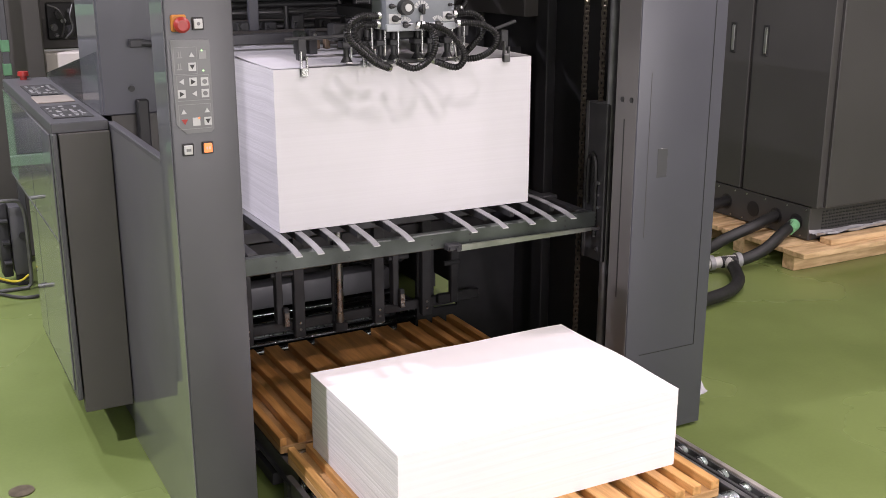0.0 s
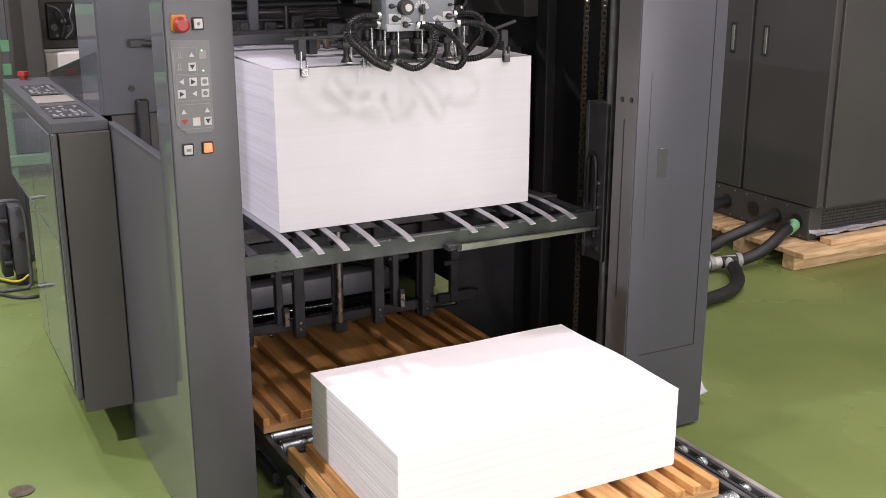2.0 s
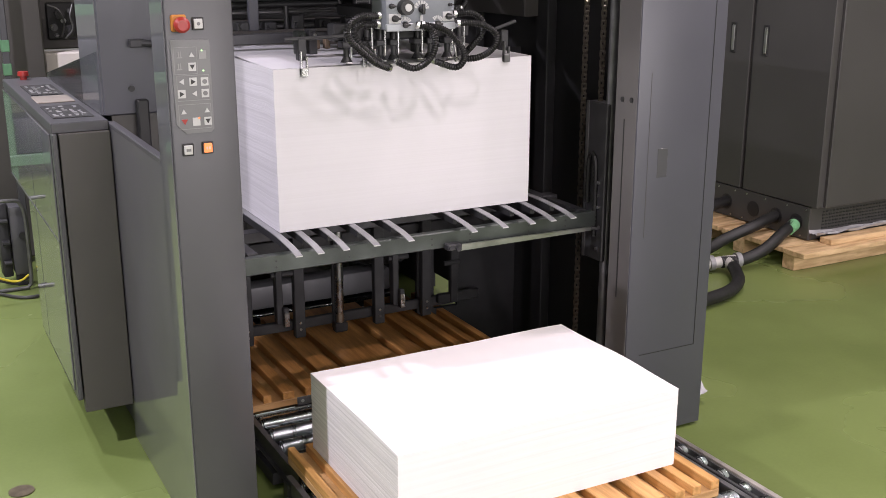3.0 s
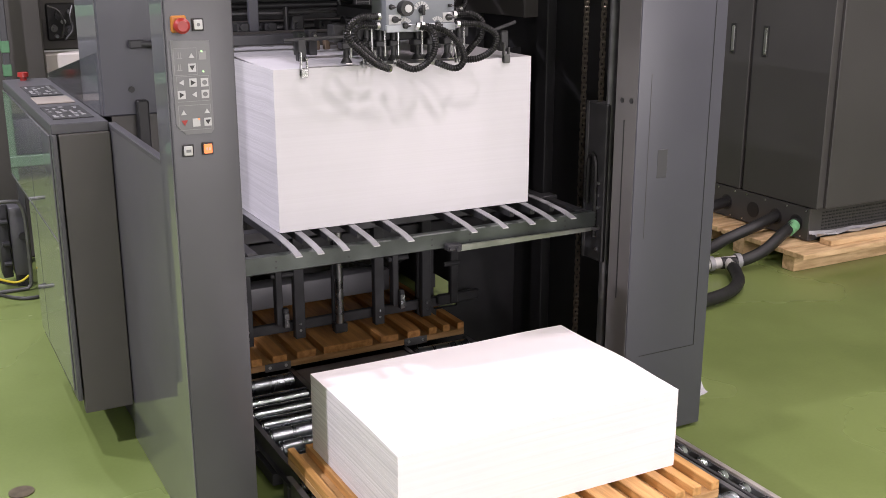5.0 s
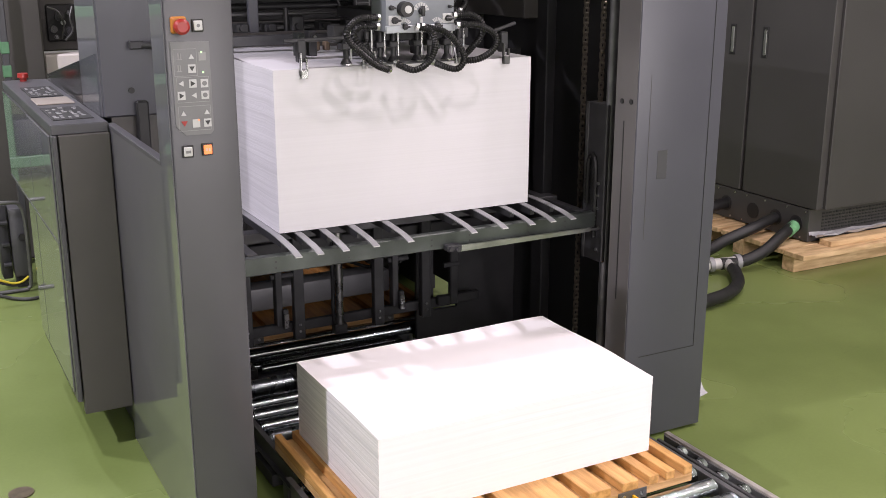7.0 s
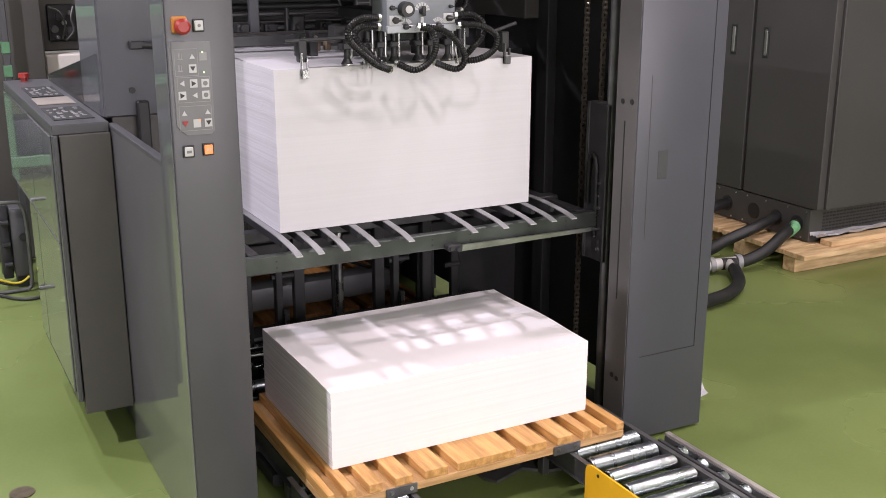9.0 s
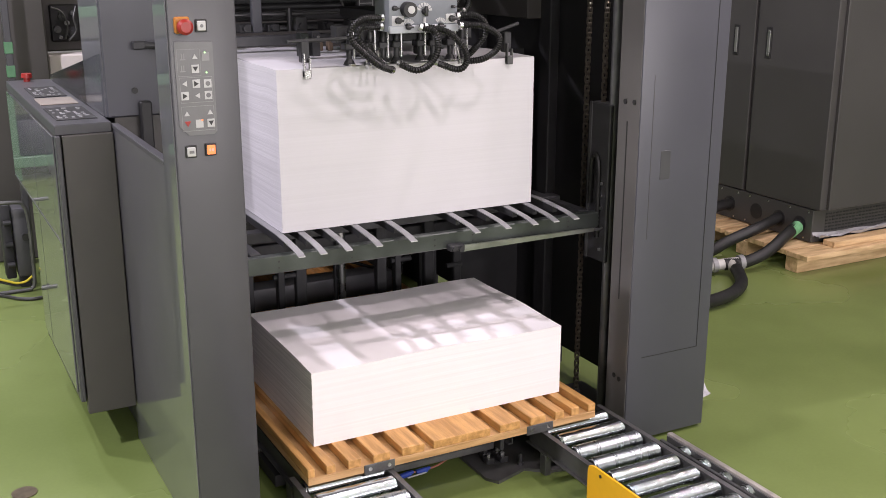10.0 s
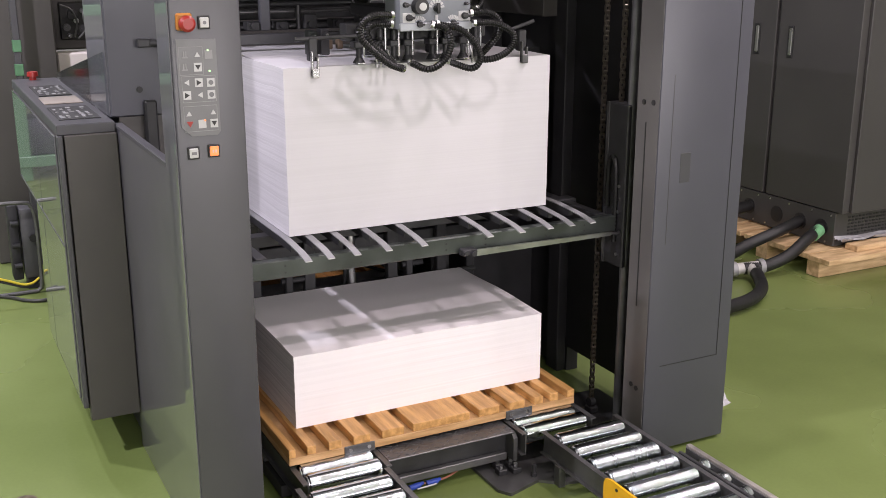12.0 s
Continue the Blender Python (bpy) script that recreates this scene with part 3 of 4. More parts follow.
def feeder_head():
    """Valve box with knobs, corrugated suction hoses, suckers and sheet-edge fingers."""
    bm = B()
    box(bm, -0.143, 0.121, 0.837, 0.96, 1.645, 1.86, 0.005, 2)
    vb = part("valve_box", bm, VALVE, press, "grey valve box with black knobs and white scales")
    bm = B()
    box(bm, -0.145, 0.123, 0.831, 0.845, 1.641, 1.667, 0.003)
    part("lower_strip", bm, VALVE_L, vb, "pale grey lower strip")

    def fan(x, z, r0, r1, a0, a1, under):
        """A white scale round a knob, in short strokes with gaps."""
        n = 7
        for i in range(n):
            b0, b1 = a0 + (a1 - a0) * i / n, a0 + (a1 - a0) * (i + 0.72) / n
            arc = [b0 + (b1 - b0) * k / 2 for k in range(3)]
            ring = [(x + r1 * math.cos(a), z + r1 * math.sin(a)) for a in arc] + [(x + r0 * math.cos(a), z + r0 * math.sin(a)) for a in arc[::-1]]
            bm = B()
            slab(bm, ring, "y", 0.8345, 0.8375)
            part("scale_stroke", bm, KEY_W, under)

    for x, z, r, lever in ((-0.010, 1.712, 0.011, 1), (-0.112, 1.684, 0.012, 0), (0.095, 1.686, 0.012, 0), (-0.074, 1.662, 0.011, 0),
                           (0.052, 1.662, 0.011, 0), (-0.124, 1.726, 0.009, 0), (0.100, 1.726, 0.006, 0), (-0.06, 1.78, 0.012, 0)):
        if r == 0.012 and z < 1.75:
            bm = B()
            box(bm, x - 0.022, x + 0.024, 0.8345, 0.8375, z - 0.017, z + 0.016, 0.001)
            part("scale_plate", bm, KEY_W, vb, "white scale plate")
        bm = B()
        tube(bm, (x, 0.8375, z), (x, 0.822, z), r, r * 0.86, n=20)
        if lever:
            box(bm, x - 0.006, x + 0.006, 0.814, 0.824, z - 0.016, z + 0.019, 0.003, 2)
        else:
            box(bm, x - r * 1.25, x + r * 1.25, 0.815, 0.823, z - r * 0.33, z + r * 0.33, 0.0015)
        k = part("knob", bm, INK, vb, "black turning knob")
        if lever:
            fan(x, z, 0.017, 0.030, 0.1, math.pi - 0.1, k)
        elif z < 1.67:
            fan(x, z, 0.015, 0.028, 0.5, 2.4, k)
    bm = B()
    box(bm, -0.016, -0.004, 0.833, 0.8375, 1.672, 1.692, 0.002)
    part("scale_plate", bm, KEY_W, vb)
    bm = B()
    tube(bm, (-0.076, 0.838, 1.721), (-0.076, 0.806, 1.721), 0.0265, 0.025, n=28)
    k = part("regulator", bm, INK, vb, "round black regulator with white centre")
    bm = B()
    tube(bm, (-0.074, 0.807, 1.721), (-0.074, 0.803, 1.721), 0.013, n=20)
    part("cap", bm, WHITE_P, k)
    for pts in ([(-0.185, 0.80, 1.697), (-0.260, 0.79, 1.698), (-0.307, 0.785, 1.664), (-0.304, 0.78, 1.626), (-0.263, 0.78, 1.585), (-0.206, 0.785, 1.543), (-0.145, 0.81, 1.521)],
                [(-0.175, 0.83, 1.666), (-0.246, 0.82, 1.668), (-0.272, 0.815, 1.644), (-0.256, 0.81, 1.608), (-0.213, 0.82, 1.570), (-0.160, 0.85, 1.535)],
                [(-0.048, 0.80, 1.664), (0.001, 0.785, 1.647), (0.013, 0.775, 1.599), (-0.011, 0.775, 1.547), (-0.064, 0.785, 1.519), (-0.110, 0.84, 1.540)],
                [(-0.030, 0.80, 1.664), (0.051, 0.785, 1.645), (0.106, 0.775, 1.596), (0.126, 0.775, 1.547), (0.098, 0.785, 1.514), (0.035, 0.84, 1.536)],
                [(0.112, 0.83, 1.694), (0.180, 0.82, 1.695), (0.220, 0.815, 1.666), (0.222, 0.82, 1.625), (0.200, 0.85, 1.579), (0.195, 0.90, 1.545)],
                [(0.108, 0.80, 1.663), (0.193, 0.79, 1.660), (0.258, 0.785, 1.624), (0.250, 0.785, 1.576), (0.194, 0.79, 1.544), (0.130, 0.82, 1.537)],
                [(0.165, 0.99, 1.90), (0.19, 0.97, 1.80), (0.18, 0.95, 1.735), (0.14, 0.93, 1.72)],
                [(0.205, 0.99, 1.90), (0.235, 0.97, 1.80), (0.225, 0.95, 1.725), (0.19, 0.93, 1.70)],
                [(-0.13, 1.0, 1.64), (-0.16, 0.97, 1.60), (-0.15, 0.96, 1.56), (-0.12, 0.97, 1.535)]):
        bm = B()
        sweep(bm, pts, 0.0122, 12, 0.16, 0.0085)
        h = part("suction_hose", bm, RUBBER, press, "ribbed black suction hose", smooth=0.35)
        for a, b in ((Vector(pts[0]), Vector(pts[1])), (Vector(pts[-1]), Vector(pts[-2]))):
            bm = B()
            tube(bm, a, a + (b - a).normalized() * 0.011, 0.0135, n=14)
            part("ferrule", bm, STEEL, h)
    # bright sucker feet hanging just over the front edge of the pile
    for x in (-0.20, -0.175, -0.15, 0.165, 0.19):
        bm = B()
        tube(bm, (x, 0.90, 1.520), (x, 0.90, 1.534), 0.009, 0.006, n=12)
        tube(bm, (x, 0.90, 1.534), (x, 0.92, 1.575), 0.004, n=8)
        part("sucker_foot", bm, STEEL, press, "bright steel sucker foot")
    # suckers and lift rods over the sheet edge
    for x, y in ((-0.235, 0.975), (-0.155, 0.975), (-0.10, 0.985), (-0.045, 0.99), (0.05, 0.99), (0.10, 0.985), (0.165, 0.975), (0.215, 0.975)):
        bm = B()
        tube(bm, (x, y, 1.545), (x, y, 1.64), 0.010, n=12)
        tube(bm, (x, y, 1.530), (x, y, 1.548), 0.022, 0.012, n=14)
        box(bm, x - 0.02, x + 0.02, y - 0.015, y + 0.03, 1.58, 1.602, 0.003)
        s = part("sucker", bm, BLACK_S, press, "black sucker with steel rod")
        bm = B()
        tube(bm, (x + 0.014, y - 0.012, 1.548), (x + 0.014, y - 0.012, 1.65), 0.004, n=10)
        tube(bm, (x - 0.012, y - 0.026, 1.530), (x + 0.012, y - 0.026, 1.530), 0.003, n=8)
        part("rod", bm, STEEL, s)
    bm = B()
    box(bm, -0.27, 0.27, 1.0, 1.06, 1.60, 1.66, 0.004)
    box(bm, -0.05, 0.08, 1.06, 1.5, 1.66, 1.70, 0.004)
    part("head_block", bm, BLACK, press, "black carrier of the suction head")
    rnd = random.Random(11)
    for x in (-0.30, -0.255, -0.12, 0.13, 0.20, 0.285):
        bm = B()
        y, z = 1.10 + rnd.uniform(0, 0.3), 1.56 + rnd.uniform(0, 0.02)
        box(bm, x - 0.016, x + 0.016, y, y + 0.05, 1.535, z + 0.05, 0.003)
        tube(bm, (x, y - 0.004, z + 0.03), (x, y - 0.02, z + 0.03), 0.011, n=12)
        c = part("sucker_carrier", bm, rnd.choice((BLACK_S, TRAY)), press)
        bm = B()
        tube(bm, (x, y - 0.02, z + 0.03), (x, y - 0.025, z + 0.03), 0.006, n=6)
        part("nut", bm, STEEL, c)
    for x, w in ((-0.185, 0.03), (-0.135, 0.022), (-0.075, 0.028)):
        bm = B()
        box(bm, x, x + w, 1.42, 1.45, 1.535, 1.572, 0.004)
        part("brush_block", bm, mat("tan_brush", (0.15, 0.105, 0.07), 0.6, 0, 0.2, 40), press, "tan brush block")
    # fingers hanging over the edge of the pile
    for x, tipz, m in ((-0.405, 1.497, STEEL), (0.40, 1.508, RAIL)):
        bm = B()
        box(bm, x - 0.014, x + 0.016, 0.955, 0.985, 1.545, 1.62, 0.003)
        tube(bm, (x - 0.06, 0.965, 1.618), (x + 0.20 if x < 0 else x + 0.05, 0.965, 1.622 if x < 0 else 1.65), 0.007, n=10)
        f = part("edge_finger", bm, BLACK_S, press)
        bm = B()
        box(bm, x - 0.013, x - 0.006, 0.938, 0.952, tipz, 1.58, 0.002)
        box(bm, x + 0.007, x + 0.014, 0.938, 0.952, tipz, 1.56, 0.002)
        box(bm, x - 0.013, x + 0.014, 0.934, 0.952, tipz - 0.006, tipz + 0.026, 0.003)
        part("tip", bm, m, f, "bright steel finger tip")
    # bars and rods across the bay above the pile
    bm = B()
    box(bm, -0.74, -0.02, 1.50, 1.53, 1.557, 1.596, 0.003)
    part("cross_strip", bm, GREY, press, "pale steel strip across the feed table")
    for y, z, r, m in ((1.66, 1.666, 0.006, RAIL), (1.66, 1.609, 0.006, RAIL), (1.75, 1.69, 0.012, BLACK_S), (1.8, 1.74, 0.018, BLACK_S), (2.0, 1.59, 0.02, BLACK_S)):
        bm = B()
        tube(bm, (-0.72, y, z), (0.6, y, z), r, n=14)
        part("cross_rod", bm, m, press)
    for x in (-0.358, 0.30):
        bm = B()
        box(bm, x - 0.02, x + 0.02, 1.6, 1.625, 1.60, 1.95, 0.003)
        part("hanger", bm, GREY_B, press)
    bm = B()
    tube(bm, (0.005, 1.62, 1.72), (0.062, 1.62, 1.57), 0.005, n=8)
    part("stay", bm, RAIL, press)
    bm = B()
    tube(bm, (-0.215, 1.63, 1.60), (-0.215, 1.63, 1.69), 0.010, n=10)
    part("post", bm, BLACK_S, press)
    bm = B()
    box(bm, 0.085, 0.165, 1.64, 1.66, 1.655, 1.80, 0.003)
    mc = part("meter_case", bm, BLACK, press, "black case with a printed plate")
    for x0, x1, z0, z1 in ((0.094, 0.156, 1.675, 1.678), (0.094, 0.156, 1.70, 1.703), (0.094, 0.097, 1.675, 1.76), (0.153, 0.156, 1.675, 1.76), (0.105, 0.14, 1.686, 1.692)):
        bm = B()
        box(bm, x0, x1, 1.637, 1.6405, z0, z1)
        part("print_bar", bm, LINE_W, mc)
    rnd = random.Random(4)
    for i in range(10):
        x = -0.66 + i * 0.115
        bm = B()
        box(bm, x, x + 0.05, 1.60, 1.66, 1.60, 1.60 + rnd.uniform(0.03, 0.06), 0.004)
        tube(bm, (x + 0.02, 1.6, 1.62), (x + 0.02, 1.58, 1.62), 0.012, n=10)
        part("clamp", bm, rnd.choice((BLACK_S, RAIL, BLACK)), press)
    for i in range(7):
        z = 1.60 + i * 0.075
        bm = B()
        box(bm, -0.72, 0.9, 2.22 + (i % 3) * 0.03, 2.26 + (i % 3) * 0.03, z, z + 0.05, 0.004)
        part("rear_slat", bm, BLACK_S, press)


feeder_head()

# ---- paper ----


def paper_stack(name, w, d, h, material, label, seed, sag, at):
    """A pile of sheets: reams shifted a little, wavy top; the origin is the middle of the front's foot."""
    rnd = random.Random(seed)
    nx, ny, nz = 36, 26, 44
    ream = [(rnd.uniform(-1, 1), rnd.uniform(-1, 1)) for _ in range(nz + 1)]
    for i in range(1, nz + 1):
        k = 0.45
        ream[i] = (ream[i][0] * k + ream[i - 1][0] * (1 - k), ream[i][1] * k + ream[i - 1][1] * (1 - k))
    noise_at = Vector((seed * 3.1, 1.7, 0.4))

    def place(i, j, k):
        u, v, s = i / nx, j / ny, k / nz
        wave = noise.noise(Vector((u * 2.2, v * 2.0, s * 0.8)) + noise_at) * sag
        z = h * s + wave * s * (0.3 + 0.7 * s)
        x = (u - 0.5) * w + ream[k][0] * 0.0011
        y = v * d + ream[k][1] * 0.0004
        return (x, y, z)
    bm = B()
    V = {}

    def vert(i, j, k):
        if (i, j, k) not in V:
            V[i, j, k] = bm.verts.new(place(i, j, k))
        return V[i, j, k]
    for k in range(nz):
        for i in range(nx):
            bm.faces.new((vert(i, 0, k), vert(i + 1, 0, k), vert(i + 1, 0, k + 1), vert(i, 0, k + 1)))
            bm.faces.new((vert(i + 1, ny, k), vert(i, ny, k), vert(i, ny, k + 1), vert(i + 1, ny, k + 1)))
        for j in range(ny):
            bm.faces.new((vert(0, j + 1, k), vert(0, j, k), vert(0, j, k + 1), vert(0, j + 1, k + 1)))
            bm.faces.new((vert(nx, j, k), vert(nx, j + 1, k), vert(nx, j + 1, k + 1), vert(nx, j, k + 1)))
    for i in range(nx):
        for j in range(ny):
            bm.faces.new((vert(i, j, nz), vert(i + 1, j, nz), vert(i + 1, j + 1, nz), vert(i, j + 1, nz)))
            bm.faces.new((vert(i, j + 1, 0), vert(i + 1, j + 1, 0), vert(i + 1, j, 0), vert(i, j, 0)))
    ob = new(name, mesh_from(name, bm, material))
    ob.location = at
    return tagged(ob, label, "paper stack")


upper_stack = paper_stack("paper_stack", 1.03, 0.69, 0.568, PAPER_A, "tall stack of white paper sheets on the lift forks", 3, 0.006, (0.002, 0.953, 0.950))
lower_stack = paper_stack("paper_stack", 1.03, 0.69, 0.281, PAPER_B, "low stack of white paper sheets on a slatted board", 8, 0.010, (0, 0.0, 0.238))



def top_sheet():
    """The sheet that the suckers have begun to lift: loose and wavy over the pile."""
    bm = B()
    nx, ny = 40, 26
    V = []
    for i in range(nx + 1):
        for j in range(ny + 1):
            u, v = i / nx, j / ny
            lift = 0.002 + 0.014 * v * v + 0.007 * noise.noise(Vector((u * 3.0, v * 2.5, 5.0))) * (0.15 + v) + 0.010 * max(0, 0.35 - u) * v
            V.append(bm.verts.new((-0.512 + 1.026 * u, 0.958 + 0.684 * v, 1.5195 + max(0.0015, lift))))
    for i in range(nx):
        for j in range(ny):
            a = i * (ny + 1) + j
            bm.faces.new((V[a], V[a + ny + 1], V[a + ny + 2], V[a + 1]))
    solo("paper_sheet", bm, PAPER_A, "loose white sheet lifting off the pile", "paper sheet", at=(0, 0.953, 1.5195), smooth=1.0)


top_sheet()

# ---- lift tray ----


def lift_tray():
    tray = thing("lift_tray", 0, 0.85, 0.87, "dark steel lift tray with bright sprung forks", "lift tray")
    bm = B()
    box(bm, -0.72, 0.77, 0.84, 0.875, 0.842, 0.905, 0.004)
    fb = part("front_beam", bm, TRAY, tray, "oiled steel front beam")
    for x in (-0.57, -0.30, 0.03, 0.19, 0.45, 0.62):
        for z in (0.862, 0.884):
            bm = B()
            tube(bm, (x, 0.841, z), (x, 0.8385, z), 0.0038, n=8)
            part("rivet", bm, INK, fb)
    for y in (1.12, 1.42, 1.62):
        bm = B()
        box(bm, -0.70, 0.77, y, y + 0.06, 0.875, 0.915, 0.003)
        part("cross_beam", bm, BLACK_S, tray)
    for x in (-0.66, 0.70):
        bm = B()
        box(bm, x, x + 0.04, 0.876, 1.68, 0.85, 0.91, 0.003)
        part("side_beam", bm, BLACK_S, tray)
    for x in (-0.524, -0.445, -0.352, -0.238, -0.105, 0.152, 0.283, 0.402, 0.495, 0.586):
        bm = B()
        prof = [(1.66, 0.944), (0.98, 0.944), (0.93, 0.942), (0.87, 0.938), (0.81, 0.933), (0.77, 0.927), (0.735, 0.919)]
        top = [(y, z + 0.004) for y, z in prof]
        bot = [(y, z) for y, z in prof]
        slab(bm, top + bot[::-1], "x", x - 0.0125, x + 0.0125)
        f = part("fork", bm, FORK, tray, "bright curved steel fork")
        # small white block stands in for the highlight on the fork's end
        bm = B()
        box(bm, x - 0.0118, x + 0.0118, 0.7325, 0.7375, 0.9195, 0.9225)
        part("fork_glint", bm, WHITE_P, f, "highlight on the fork end, painted as a white block")
        bm = B()
        box(bm, x - 0.009, x + 0.009, 0.885, 1.66, 0.916, 0.943)
        part("fork_rib", bm, BLACK_S, f)
    bm = B()
    slab(bm, [(0.13, 0.832), (0.725, 0.836), (0.725, 0.85), (0.13, 0.856)], "y", 0.812, 0.822)
    part("sensor_bar", bm, mat("worn_sensor_steel", (0.26, 0.27, 0.245), 0.3, 0.85, 0.2, 9), tray, "pale steel sensor bar")
    bm = B()
    box(bm, 0.08, 0.14, 0.805, 0.842, 0.838, 0.862, 0.004)
    tube(bm, (0.09, 0.805, 0.85), (0.09, 0.795, 0.85), 0.008, n=12)
    tube(bm, (0.12, 0.805, 0.846), (0.12, 0.792, 0.846), 0.010, n=12)
    part("sensor_clamp", bm, BLACK, tray)
    bm = B()
    sweep(bm, [(0.725, 0.815, 0.845), (0.765, 0.82, 0.84), (0.785, 0.84, 0.86), (0.79, 0.87, 0.93)], 0.006, 8)
    part("cable", bm, RAIL, tray)
    bm = B()
    box(bm, 0.772, 0.83, 0.80, 0.93, 0.70, 1.335, 0.004)
    cb = part("carriage", bm, BLACK_S, tray, "black lift carriage on the guide rod")
    bm = B()
    box(bm, 0.768, 0.772, 0.915, 0.93, 0.70, 1.335)
    part("edge_strip", bm, RAIL, cb)
    bm = B()
    sweep(bm, [(0.765, 0.85, 0.80), (0.765, 0.85, 1.0), (0.765, 0.855, 1.10), (0.765, 0.875, 1.13), (0.765, 0.895, 1.10), (0.765, 0.90, 1.0), (0.765, 0.90, 0.93)], 0.011, 8, 0.2, 0.016)
    part("cable_loop", bm, RUBBER, cb)
    for z in (0.92, 0.97, 1.02, 0.75):
        bm = B()
        tube(bm, (0.772, 0.835, z), (0.767, 0.835, z), 0.007, n=10)
        part("bolt", bm, STEEL, cb)
    return tray


tray = lift_tray()

# ---- slatted boards ----
SLATS = [(-0.597, -0.572), (-0.530, -0.497), (-0.450, -0.402), (-0.356, -0.292), (-0.246, -0.158), (-0.122, 0.112), (0.152, 0.240),
         (0.285, 0.352), (0.395, 0.435), (0.468, 0.504), (0.545, 0.579)]


def slatted_board(label, y, wood, ply):
    t = thing("slatted_board", 0, y, 0.178, label, "pallet", "slatted boards under the paper")
    bm = B()
    box(bm, -0.597, 0.579, y, y + 0.885, 0.178, 0.206, 0.002)
    part("base_board", bm, ply, t, "plywood base board")
    for i, (a, b) in enumerate(SLATS):
        bm = B()
        box(bm, a, b, y + 0.001, y + 0.884, 0.2062, 0.238, 0.002)
        part("slat", bm, wood, t)
    for x in (-0.335, 0.325):
        bm = B()
        box(bm, x - 0.058, x + 0.058, y - 0.004, y - 0.0005, 0.172, 0.208, 0.001)
        br = part("bracket", bm, RAIL, t, "steel bracket with two screws")
        for dx in (-0.036, 0.036):
            bm = B()
            tube(bm, (x + dx, y - 0.004, 0.191), (x + dx, y - 0.0065, 0.191), 0.007, n=10)
            part("screw", bm, STEEL, br)
    return t


loaded_board = slatted_board("orange-brown slatted wooden board carrying a paper stack", -0.153, WOOD, PLY)
# the bay's shade is put into these darker copies of the slat and plywood colours
WOOD_SHADE = mat("shaded_slat_wood", (0.37, 0.165, 0.038), 0.5, 0, 0.2, 7, 0.06, 90, stretch=(6, 0.5, 6), bump=0.15, tint=(0.42, 0.21, 0.065))
PLY_SHADE = mat("shaded_plywood", (0.32, 0.17, 0.06), 0.55, 0, 0.14, 5, 0.07, 110, stretch=(1, 1, 12), bump=0.15, tint=(0.38, 0.22, 0.09))
empty_board = slatted_board("empty orange-brown slatted board on rollers, its shade put into the wood colour", 0.808, WOOD_SHADE, PLY_SHADE)

# ---- roller conveyors ----


def roller_mesh(length, r=0.036, material=None):
    bm = B()
    tube(bm, (0, 0, 0), (length, 0, 0), r, n=28)
    bmesh.ops.bevel(bm, geom=[e for e in bm.edges if len(e.link_faces) == 2 and e.calc_face_angle(0) > 1], offset=0.006, segments=3, affect="EDGES")
    tube(bm, (-0.002, 0, 0), (length + 0.002, 0, 0), r * 0.55, n=16)
    tube(bm, (-0.012, 0, 0), (length + 0.012, 0, 0), 0.006, n=8)
    return mesh_from("roller", bm, material or ZINC, 0.6)


def conveyor(name, x0, x1, ys, y0, y1, label, group, legs=True):
    t = thing(name, (x0 + x1) / 2, (y0 + y1) / 2, 0, label, "roller conveyor", group)
    for s, x in ((-1, x0 - 0.016), (1, x1 + 0.016)):
        bm = B()
        slab(bm, [(x - s * 0.008, 0.168), (x + s * 0.012, 0.168), (x + s * 0.012, 0.164), (x - s * 0.003, 0.164), (x - s * 0.003, 0.086),
                  (x + s * 0.012, 0.086), (x + s * 0.012, 0.082), (x - s * 0.008, 0.082)], "y", y0, y1)
        part("side_rail", bm, RAIL, t, "grey steel channel rail")
        if legs:
            for y in (y1 - 0.12, (y0 + y1) / 2, y0 + 0.1):
                bm = B()
                box(bm, x - 0.014, x + 0.014, y - 0.02, y + 0.02, 0, 0.083, 0.003)
                part("leg", bm, RAIL, t)
    bright, dull = roller_mesh(x1 - x0), roller_mesh(x1 - x0, material=ZINC_D)
    for i, y in enumerate(ys):
        worn = i % 5 in (2, 3)
        piece("roller", dull if worn else bright, t, (x0, y, 0.142), "dull worn zinc roller" if worn else "")
    return t


OUT_Y = [0.597 - 0.107 * i for i in range(20)]
IN_Y = [0.722, 0.80, 0.905, 1.016, 1.125, 1.232, 1.337, 1.51]
conveyor("roller_conveyor", 0.365, 0.655, OUT_Y, -1.5, 0.665, "zinc roller conveyor leading into the press", "feed conveyors")
conveyor("roller_conveyor", -0.60, -0.31, OUT_Y, -1.5, 0.665, "zinc roller conveyor leading into the press", "feed conveyors")
conveyor("lift_conveyor", 0.29, 0.565, IN_Y, 0.675, 1.58, "short zinc roller track inside the press", "inner roller tracks")
conveyor("lift_conveyor", -0.566, -0.295, IN_Y, 0.675, 1.58, "short zinc roller track inside the press", "inner roller tracks")
conveyor("rear_conveyor", -0.60, 0.57, [1.865, 1.955, 2.05, 2.14, 2.23, 2.355, 2.46, 2.6, 2.75], 1.82, 2.95, "wide zinc roller track behind the pile guides", "inner roller tracks")


